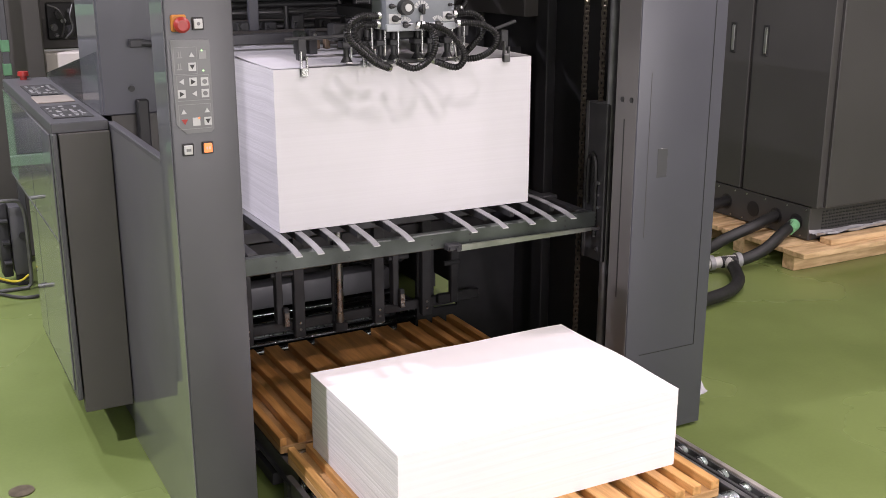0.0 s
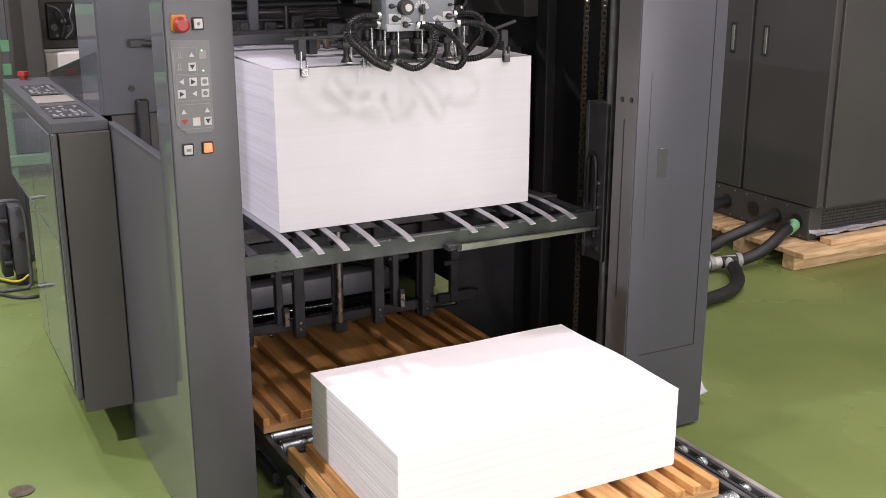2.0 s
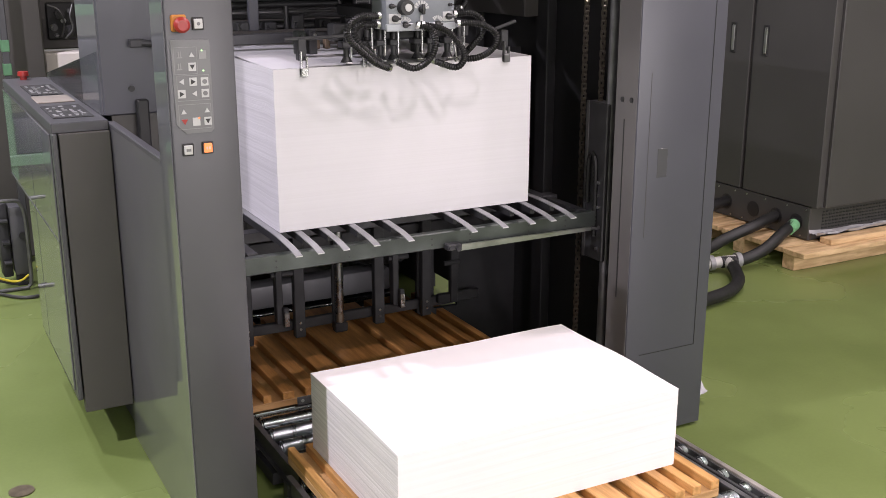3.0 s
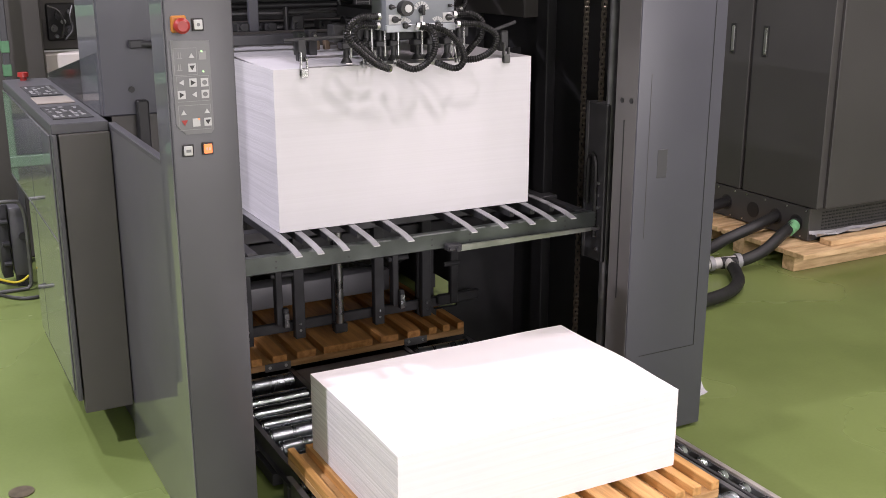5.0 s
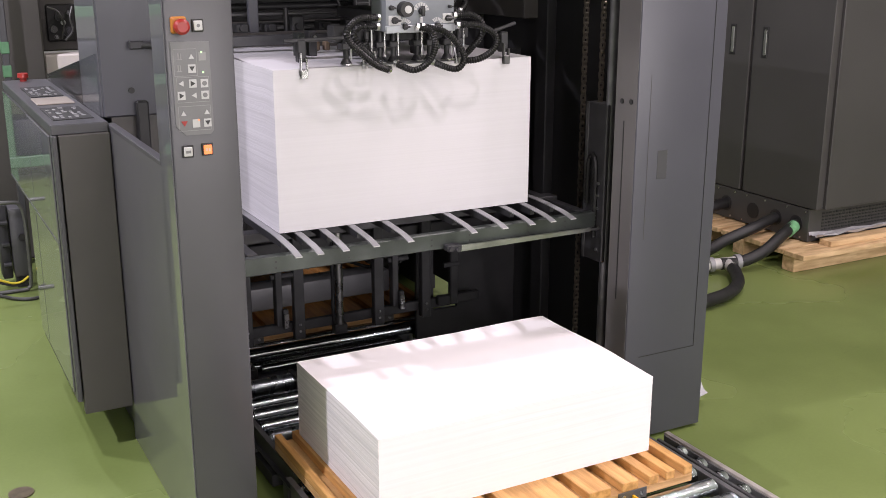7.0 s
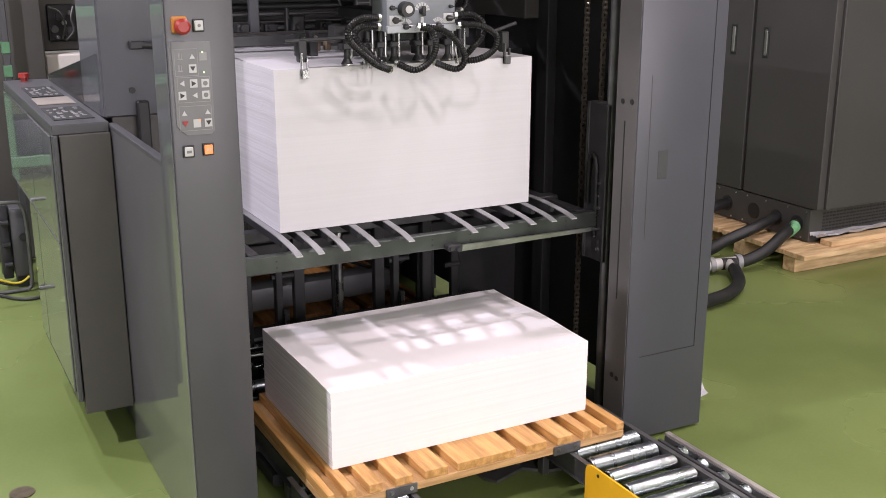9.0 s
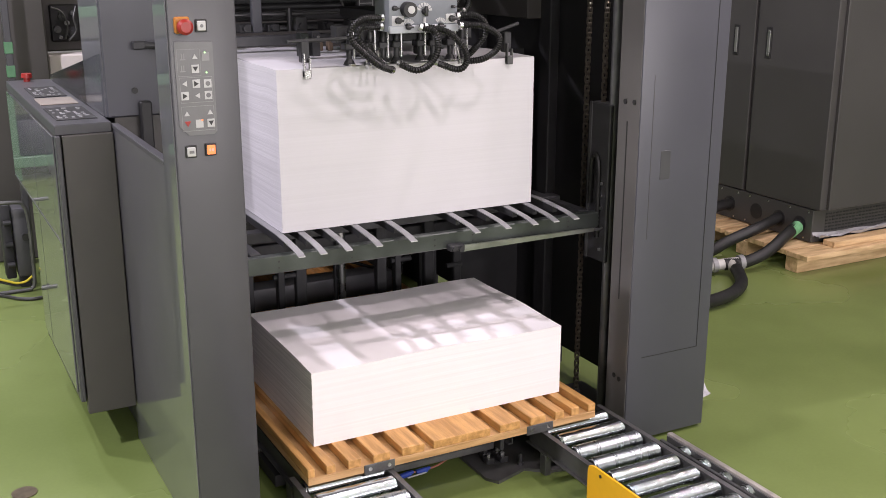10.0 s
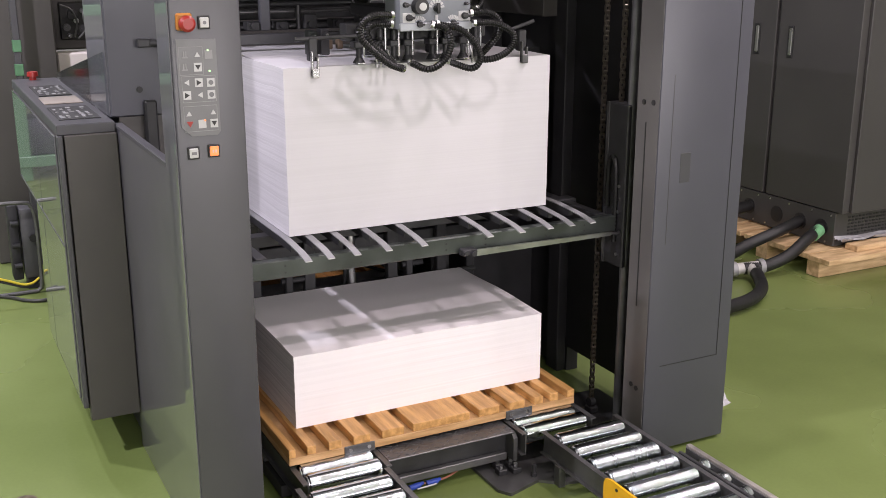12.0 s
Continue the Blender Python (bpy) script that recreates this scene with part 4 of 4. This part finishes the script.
def long_roller():
    t = thing("transfer_roller", 0, 1.75, 0, "long polished transfer roller across the bay", "roller")
    bm = B()
    tube(bm, (-0.60, 1.885, 0.078), (0.46, 1.885, 0.078), 0.024, n=28)
    part("roller", bm, ZINC, t)
    bm = B()
    tube(bm, (-0.34, 1.79, 0.102), (0.38, 1.79, 0.102), 0.022, n=24)
    part("roller", bm, ZINC, t)
    bm = B()
    box(bm, -0.62, 0.48, 1.64, 1.95, 0.005, 0.058, 0.004)
    part("bed", bm, BLACK, t)
    for x in (-0.40, 0.39):
        bm = B()
        box(bm, x - 0.03, x + 0.03, 1.74, 1.92, 0.058, 0.128, 0.004)
        part("bearing", bm, BLACK_S, t)
        bm = B()
        tube(bm, (x, 1.755, 0.128), (x, 1.755, 0.155), 0.010, n=12)
        part("pin", bm, STEEL, t)


long_roller()


def lift_bed():
    """The tread plate between the inner tracks, its box, and what lies on the floor below."""
    t = thing("lift_bed", 0, 1.1, 0, "dark steel lift bed with tread plate", "lift bed")
    bm = B()
    box(bm, -0.262, 0.258, 0.715, 1.56, 0.158, 0.164, 0.002)
    tp = part("tread_plate", bm, PLATE, t, "steel tread plate with raised bars")
    bm = B()
    for i in range(17):
        for j in range(12):
            x, y = -0.245 + i * 0.0302, 0.733 + j * 0.028
            a = 0.75 if (i + j) % 2 else -0.75
            c, s = math.cos(a), math.sin(a)
            corners = [(x + c * p - s * q, y + s * p + c * q) for p, q in ((-0.012, -0.003), (0.012, -0.003), (0.012, 0.003), (-0.012, 0.003))]
            lo = [bm.verts.new((px, py, 0.1635)) for px, py in corners]
            hi = [bm.verts.new((x + (px - x) * 0.8, y + (py - y) * 0.6, 0.1658)) for px, py in corners]
            bm.faces.new(hi)
            for k in range(4):
                bm.faces.new((lo[k], lo[(k + 1) % 4], hi[(k + 1) % 4], hi[k]))
    tagged(part("tread_bars", bm, PLATE, tp), kind="stuff")
    bm = B()
    box(bm, -0.255, 0.25, 0.765, 1.55, 0.06, 0.156, 0.004)
    part("box_beam", bm, BLACK_S, t)
    bm = B()
    box(bm, -0.262, 0.235, 0.735, 0.76, 0.045, 0.075, 0.003)
    part("lip", bm, RAIL, t)
    bm = B()
    slab(bm, [(0.705, 0.05), (0.75, 0.05), (0.78, 0.08), (0.78, 0.156), (0.72, 0.156), (0.705, 0.14)], "x", 0.245, 0.262)
    part("end_plate", bm, RAIL, t)
    bm = B()
    box(bm, -0.6, 0.6, 0.90, 1.55, 0.012, 0.058)
    part("under_frame", bm, BLACK, t)
    bp = thing("anchor_plate", 0.24, 0.68, 0, "dark steel floor plate with anchor bolts", "floor plate")
    bm = B()
    slab(bm, [(0.12, 0.90), (0.46, 0.90), (0.46, 0.52), (0.36, 0.54), (0.29, 0.60), (0.15, 0.555), (0.12, 0.60)], "z", 0.0, 0.012)
    part("plate", bm, RAIL, bp)
    for x, y in ((0.20, 0.745), (0.25, 0.735), (0.19, 0.70), (0.245, 0.69)):
        bm = B()
        box(bm, x - 0.018, x + 0.018, y - 0.018, y + 0.018, 0.012, 0.034, 0.003)
        part("clamp_block", bm, BLACK_S, bp)
        bm = B()
        tube(bm, (x, y, 0.034), (x, y, 0.048), 0.009, n=6)
        part("nut", bm, STEEL, bp)
    bm = B()
    tube(bm, (0.29, 0.63, 0.012), (0.29, 0.63, 0.06), 0.007, n=10)
    tube(bm, (0.29, 0.63, 0.012), (0.29, 0.63, 0.026), 0.012, n=6)
    part("anchor_bolt", bm, BLACK, bp)
    bp2 = thing("anchor_plate", -0.25, 0.62, 0, "dark steel floor plate with anchor bolts", "floor plate")
    bm = B()
    box(bm, -0.40, -0.21, 0.50, 0.80, 0, 0.012, 0.002)
    part("plate", bm, RAIL, bp2)
    for x, y in ((-0.235, 0.60), (-0.225, 0.66)):
        bm = B()
        box(bm, x - 0.02, x + 0.02, y - 0.02, y + 0.02, 0.012, 0.045, 0.003)
        part("clamp_block", bm, BLACK_S, bp2)
    bm = B()
    sweep(bm, [(-0.23, 0.74, 0.02), (-0.1, 0.735, 0.03), (-0.02, 0.74, 0.03), (0.1, 0.78, 0.04), (0.3, 0.80, 0.05), (0.45, 0.82, 0.05)], 0.004, 8)
    solo("floor_cable", bm, mat("brown_cable", (0.28, 0.11, 0.07), 0.5, 0, 0.1, 30), "thin brown cable along the lift bed", "cable", at=(0, 0.74, 0.0))
    for x, n in ((-0.155, 0), (-0.085, 1)):
        bm = B()
        tube(bm, (x - 0.022, 0.725 + n * 0.004, 0.03), (x + 0.022, 0.73, 0.032), 0.011, n=10)
        tube(bm, (x + 0.022, 0.73, 0.032), (x + 0.036, 0.735, 0.034), 0.007, n=8)
        solo("cable_joint", bm, mat("blue_plastic", (0.02, 0.05, 0.30), 0.4, 0, 0.1, 30), "blue plastic cable joint by the bed", "cable joint", at=(x, 0.73, 0.02))
    bm = B()
    sweep(bm, [(-0.15, 0.715, 0.025), (-0.11, 0.71, 0.03), (-0.07, 0.72, 0.026)], 0.003, 6)
    solo("cable_end", bm, WHITE_P, "short white cable end", "cable", at=(-0.1, 0.71, 0.02))


lift_bed()


def side_guide():
    """Outer guide rail with its bars, and the yellow guard."""
    t = thing("side_guide", 0.74, -0.5, 0, "pale steel side guide rail with dark strip", "guide rail")
    bm = B()
    box(bm, 0.742, 0.764, -1.5, 0.325, 0.140, 0.176, 0.005, 2)
    part("rail", bm, mat("worn_aluminium", (0.33, 0.31, 0.285), 0.45, 0.45, 0.35, 9), t, "worn aluminium rail")
    bm = B()
    box(bm, 0.688, 0.702, -1.5, 0.30, 0.160, 0.171, 0.002)
    part("strip", bm, BLACK_S, t)
    me = roller_mesh(0.030, 0.036)
    for y in OUT_Y[4:]:
        piece("end_roller", me, t, (0.704, y + 0.03, 0.140))
    bm = B()
    slab(bm, [(0.735, 0.12), (0.741, 0.12), (0.741, 0.168), (0.735, 0.168)], "y", -1.5, 0.315)
    part("back_strip", bm, RAIL, t)
    for y in (0.2, -0.4, -1.0):
        bm = B()
        box(bm, 0.745, 0.76, y - 0.02, y + 0.02, 0, 0.146, 0.002)
        part("foot", bm, RAIL, t)
    bm = B()
    slab(bm, [(0.24, 0.03), (-1.5, 0.03), (-1.5, 0.192), (0.205, 0.192), (0.232, 0.184), (0.24, 0.165)], "x", 0.322, 0.330)
    g = solo("yellow_guard", bm, YELLOW, "bright yellow sheet metal guard beside the rollers", "guard", at=(0.326, -0.6, 0.03))
    bm = B()
    tube(bm, (0.322, 0.165, 0.172), (0.319, 0.165, 0.172), 0.006, n=12)
    part("bolt", bm, INK, g, "small black bolt")
    return t


side_guide()

# ---- electrical cabinet on its pallet ----


def far_cabinet():
    t = thing("electrical_cabinet", 3.9, 2.6, 0.135, "large dark grey electrical cabinet on a wooden pallet", "cabinet")
    bm = B()
    box(bm, 3.345, 4.75, 2.105, 3.6, 0.135, 0.345, 0.004)
    pl = part("plinth", bm, GREY_C, t)
    bm = B()
    box(bm, 3.36, 4.76, 2.06, 3.6, 0.35, 2.25, 0.006)
    part("body", bm, GREY_C, t)
    for y0, y1 in ((2.70, 2.05), (3.6, 2.728)):
        bm = B()
        box(bm, 3.338, 3.362, min(y0, y1), max(y0, y1), 0.352, 2.25, 0.004)
        d = part("door", bm, GREY_C, t, "dark grey cabinet door")
        yy = 2.595 if y0 < 3 else 2.888
        bm = B()
        box(bm, 3.330, 3.340, yy - 0.024, yy + 0.024, 1.24, 1.435, 0.003)
        hd = part("handle", bm, INK, d, "black and chrome recessed handle")
        bm = B()
        box(bm, 3.322, 3.332, yy - 0.020, yy + 0.006, 1.255, 1.42, 0.004)
        part("front_edge", bm, STEEL, d)
    bm = B()
    box(bm, 3.40, 4.75, 2.035, 2.062, 0.352, 2.25, 0.004)
    part("door", bm, GREY_C, t)
    for y in (2.846, 2.592, 2.388, 2.211):
        bm = B()
        tube(bm, (3.347, y, 0.235), (3.3415, y, 0.235), 0.052, n=24)
        part("cable_hole", bm, INK, pl)
    slot = mesh_from("vent_slot", box(B(), 0, 0.019, -0.0035, 0.001, 0, 0.010), INK)
    for i in range(26):
        for j in range(6):
            piece("vent_slot", slot, pl, (3.455 + i * 0.03, 2.105, 0.20 + j * 0.021))
    screw = mesh_from("screw", tube(B(), (0, 0, 0), (-0.003, 0, 0), 0.007, n=8), STEEL)
    for y in (2.14, 2.30, 2.49, 2.66, 2.77, 2.93):
        piece("screw", screw, pl, (3.345, y, 0.325))
        piece("screw", screw, pl, (3.345, y + 0.03, 0.155))
    p = thing("wooden_pallet", 3.9, 2.6, 0, "raw pine pallet under the cabinet", "pallet")
    for y in (1.985, 2.42, 2.80, 3.3):
        bm = B()
        box(bm, 3.12, 4.9, y, y + 0.10, 0.0, 0.095, 0.003)
        part("bearer", bm, PINE, p)
    for i, y in enumerate((1.90, 2.075, 2.27, 2.465, 2.66, 2.855, 3.05, 3.245)):
        bm = B()
        box(bm, 3.105 + 0.006 * (i % 3), 4.9, y, y + (0.155 if i else 0.165), 0.0955, 0.128, 0.003)
        part("deck_board", bm, PINE, p)
    bm = B()
    box(bm, 3.40, 4.75, 1.965, 2.06, 0.1285, 0.165, 0.003)
    part("batten", bm, PINE, p)
    bm = B()
    r = bmesh.ops.create_grid(bm, x_segments=12, y_segments=8, size=0.5)
    for v in r["verts"]:
        v.co = Vector((3.9 + v.co.x * 1.1, 2.07 + v.co.y * 0.07, 0.185 + 0.02 * noise.noise(v.co * 9)))
    solo("plastic_sheet", bm, FILM, "crumpled clear plastic sheet on the pallet", "plastic sheet", at=(3.9, 2.055, 0.168))


far_cabinet()


def floor_hoses():
    runs = [([(3.34, 2.846, 0.235), (3.20, 2.83, 0.22), (2.95, 2.80, 0.15), (2.6, 2.7, 0.06)], None),
            ([(3.34, 2.388, 0.235), (3.15, 2.36, 0.20), (2.95, 2.40, 0.13), (2.75, 2.40, 0.07), (2.45, 2.4, 0.055)], (2.70, 2.40, 0.066)),
            ([(3.34, 2.211, 0.230), (3.18, 2.15, 0.20), (3.00, 2.12, 0.12), (2.84, 2.14, 0.07), (2.70, 2.17, 0.065)], (3.27, 2.18, 0.215)),
            ([(2.74, 2.12, 0.06), (2.68, 2.02, 0.055), (2.55, 1.86, 0.052), (2.35, 1.74, 0.052), (2.05, 1.68, 0.052)], None),
            ([(2.62, 2.21, 0.06), (2.5, 2.24, 0.06), (2.3, 2.26, 0.06)], None)]
    for pts, tape in runs:
        t = thing("cable_hose", pts[-1][0], pts[-1][1], 0, "thick black corrugated cable hose" + (" with green tape" if tape else ""), "hose", "hoses at the cabinet")
        bm = B()
        sweep(bm, pts, 0.037, 16, 0.05, 0.013)
        part("hose", bm, HOSE_M, t, smooth=0.9)
        if tape:
            a, b = (Vector(pts[0]), Vector(pts[1])) if tape[0] > 3.2 else (Vector(pts[3]), Vector(pts[4]))
            d = (b - a).normalized()
            bm = B()
            tube(bm, Vector(tape) - d * 0.045, Vector(tape) + d * 0.045, 0.040, n=18)
            part("tape", bm, TAPE, t, "green tape band")
    t = thing("pipe_joint", 2.70, 2.18, 0, "pale grey pipe joint between hoses", "pipe joint")
    bm = B()
    tube(bm, (2.82, 2.15, 0.07), (2.62, 2.205, 0.06), 0.035, n=18)
    tube(bm, (2.74, 2.16, 0.065), (2.72, 2.08, 0.058), 0.035, n=18)
    part("body", bm, mat("pale_grey_pvc", (0.45, 0.44, 0.42), 0.45, 0, 0.08, 20), t)
    for a, b in (((2.83, 2.147, 0.071), (2.80, 2.155, 0.069)), ((2.66, 2.195, 0.062), (2.63, 2.203, 0.06))):
        bm = B()
        tube(bm, a, b, 0.046, n=18)
        part("clamp_ring", bm, FORK, t)


floor_hoses()


def small_floor_things():
    bm = B()
    r = bmesh.ops.create_grid(bm, x_segments=10, y_segments=10, size=0.5)
    for v in r["verts"]:
        x, y = v.co.x, v.co.y
        v.co = Vector((1.26 + x * 0.12, 0.80 + y * 0.15, 0.03 + 0.075 * abs(noise.noise(Vector((x * 3, y * 3, 2.0)))) + 0.03 * (x + 0.5)))
    solo("paper_scrap", bm, FILM, "crumpled white plastic scrap beside the column", "scrap", at=(1.235, 0.80, 0.0))
    bm = B()
    tube(bm, (-1.423, 1.308, 0.0), (-1.423, 1.308, 0.004), 0.045, n=24)
    solo("drain_cover", bm, mat("worn_brass_cap", (0.10, 0.08, 0.05), 0.4, 0.6, 0.3, 30), "small dark round drain cover in the floor", "drain cover", at=(-1.423, 1.308, 0))


small_floor_things()

# ---- the next press units, behind the console ----


def rear_units():
    t = thing("press_unit", -1.0, 4.6, 0, "dark grey press unit further down the line", "press unit")
    bm = B()
    box(bm, -1.22, -0.76, 4.5, 6.0, 0.0, 2.2, 0.01)
    part("housing", bm, GREY_D, t, "dark grey housing")
    bm = B()
    box(bm, -0.76, -0.30, 4.75, 6.0, 1.28, 2.2, 0.01)
    w = part("side_cover", bm, GREY_D, t)
    bm = B()
    box(bm, -0.70, -0.52, 4.735, 4.752, 1.34, 1.575, 0.01)
    op = part("gear_window", bm, INK, w, "open gear window")
    for x, z, r, m in ((-0.62, 1.50, 0.030, BLACK_S), (-0.66, 1.42, 0.022, RAIL), (-0.57, 1.40, 0.034, BLACK_S), (-0.60, 1.46, 0.016, STEEL), (-0.56, 1.52, 0.014, RAIL), (-0.645, 1.37, 0.012, STEEL)):
        bm = B()
        tube(bm, (x, 4.734, z), (x, 4.70, z), r, n=16)
        tube(bm, (x, 4.70, z), (x, 4.69, z), r * 0.4, n=12)
        part("gear", bm, m, op)
    for pts in ([(-0.69, 4.70, 1.56), (-0.63, 4.69, 1.53), (-0.60, 4.69, 1.45), (-0.62, 4.69, 1.36)], [(-0.54, 4.70, 1.56), (-0.56, 4.69, 1.49), (-0.55, 4.69, 1.41), (-0.60, 4.69, 1.35)]):
        bm = B()
        sweep(bm, pts, 0.006, 8)
        part("pipe", bm, RAIL, op)
    bm = B()
    box(bm, -0.75, -0.40, 4.6, 4.74, 0.4, 1.272, 0.01)
    part("pale_panel", bm, mat("beige_panel", (0.66, 0.61, 0.58), 0.5, 0, 0.05, 6), t, "beige panel")
    # upright posts with green tape
    bm = B()
    box(bm, -1.015, -0.975, 4.38, 4.42, 0, 2.1, 0.004)
    p = thing("taped_post", -1.0, 4.4, 0, "grey post wrapped with green tape", "post")
    part("post", bm, GREY, p)
    # dimmer copy of the green tape: the weak light here is put into its colour
    for z in (1.31, 1.17, 0.9, 0.6):
        bm = B()
        box(bm, -1.019, -0.971, 4.376, 4.424, z, z + 0.07, 0.003)
        part("tape", bm, mat("shaded_green_tape", (0.09, 0.21, 0.11), 0.5, 0, 0.1, 30), p, "green tape band with shade put into its colour")
    # junction box and cables behind the console
    j = thing("junction_box", -1.09, 3.9, 0, "grey junction box with a tubular guard frame", "junction box")
    bm = B()
    box(bm, -1.128, -1.048, 3.87, 4.02, 0.075, 0.48, 0.008, 2)
    part("case", bm, GREY, j)
    bm = B()
    tube(bm, (-1.068, 3.872, 0.31), (-1.068, 3.855, 0.31), 0.022, n=16)
    part("gland", bm, INK, j)
    bm = B()
    box(bm, -1.19, -1.135, 3.9, 4.02, 0.06, 0.50, 0.01, 2)
    for z in (0.15, 0.27, 0.40):
        tube(bm, (-1.18, 3.88, z), (-1.14, 3.88, z), 0.016, n=10)
    part("terminal_rack", bm, BLACK, j)
    bm = B()
    box(bm, -1.12, -1.06, 3.90, 3.98, 0.0, 0.076, 0.004)
    part("stand", bm, BLACK, j)
    bm = B()
    sweep(bm, [(-1.40, 3.80, 0.013), (-1.11, 3.80, 0.013), (-1.07, 3.80, 0.022), (-1.054, 3.80, 0.06), (-1.05, 3.80, 0.25), (-1.052, 3.80, 0.43), (-1.07, 3.80, 0.51), (-1.12, 3.80, 0.535), (-1.40, 3.80, 0.54)], 0.011, 10)
    part("guard_frame", bm, RAIL, j, "bent grey tube")
    for i, (c, r, pts) in enumerate((
            ((0.62, 0.50, 0.04), 0.007, [(-1.32, 3.84, 0.12), (-1.22, 3.84, 0.078), (-1.15, 3.84, 0.05), (-1.10, 3.84, 0.052), (-1.06, 3.85, 0.075)]),
            ((0.03, 0.03, 0.03), 0.008, [(-1.32, 3.85, 0.10), (-1.22, 3.85, 0.06), (-1.15, 3.85, 0.034), (-1.10, 3.85, 0.036), (-1.05, 3.86, 0.06)]),
            ((0.03, 0.03, 0.028), 0.010, [(-1.36, 3.85, 0.011), (-1.235, 3.754, 0.011), (-1.161, 3.658, 0.011), (-1.08, 3.615, 0.011), (-0.98, 3.64, 0.011)]))):
        bm = B()
        sweep(bm, pts, r, 8)
        solo("floor_cable", bm, mat("cable_sheath_%s" % "abc"[i], c, 0.45, 0, 0.05, 30), ("yellow", "black", "dark grey")[i] + " cable lying near the floor", "cable", at=(-1.15, 3.8, 0.0))
    # made-up rack out of view; it only gives the glossy console green reflections
    r = thing("reflection_rack", -2.6, 7.2, 0, "unseen green rack with grey bins, added for the console's reflections", "rack")
    for x in (-3.6, -2.9, -2.2, -1.6):
        bm = B()
        box(bm, x, x + 0.12, 7.0, 7.1, 0, 2.0, 0.005)
        part("post", bm, mat("green_paint", (0.14, 0.25, 0.15), 0.45), r)
    for z in (0.12, 0.75, 1.35):
        bm = B()
        box(bm, -3.6, -1.48, 6.98, 7.4, z, z + 0.09, 0.005)
        part("shelf", bm, mat("green_paint", (0.14, 0.25, 0.15), 0.45), r)
        for x in (-3.4, -2.7, -2.02):
            bm = B()
            box(bm, x, x + 0.42, 7.02, 7.38, z + 0.092, z + 0.40, 0.02, 2)
            part("bin", bm, GREY_B, r)
    # clear cover on the desk
    bm = B()
    slab(bm, [(1.66, 1.302), (3.0, 1.302), (3.0, 1.326), (1.955, 1.493), (1.66, 1.54)], "x", -0.962, -0.957)
    a = solo("clear_cover", bm, ACRYLIC, "clear acrylic cover standing on the desk", "cover", at=(-0.96, 2.5, 1.301))
    a.visible_shadow = False


rear_units()

# ---- what moves ----


def motions():
    stack_y = [(0, 0.003), (6.15, 0.003), (6.3, 0.010), (6.5, 0.042), (7.0, 0.135), (8.0, 0.326), (9.0, 0.518), (9.5, 0.615), (10.0, 0.711), (10.5, 0.808),
               (11.0, 0.903), (11.2, 0.938), (11.35, 0.955), (11.5, 0.960), (12.0, 0.960)]
    walk(lower_stack, [(t, pose(0, y, 0.238)) for t, y in stack_y])
    walk(loaded_board, [(t, pose(0, y - 0.156, 0.178)) for t, y in stack_y])
    board_y = [(0, 0.806), (0.9, 0.806), (1.1, 0.825), (1.5, 0.898), (2.0, 0.990), (2.5, 1.088), (3.0, 1.185), (4.0, 1.38), (5.0, 1.575), (5.5, 1.668),
               (6.0, 1.755), (6.5, 1.842), (7.0, 1.93), (7.5, 1.99), (8.0, 2.02), (9.0, 2.02), (12.0, 2.02)]
    walk(empty_board, [(t, pose(0, y, 0.178)) for t, y in board_y])
    rise = [(0, 0.0), (3.0, 0.0015), (6.0, 0.004), (9.0, 0.006), (12.0, 0.007)]
    walk(tray, [(t, pose(0, 0.85, 0.87 + z)) for t, z in rise])
    walk(upper_stack, [(t, pose(0.002, 0.953, 0.950 + z)) for t, z in rise])


motions()
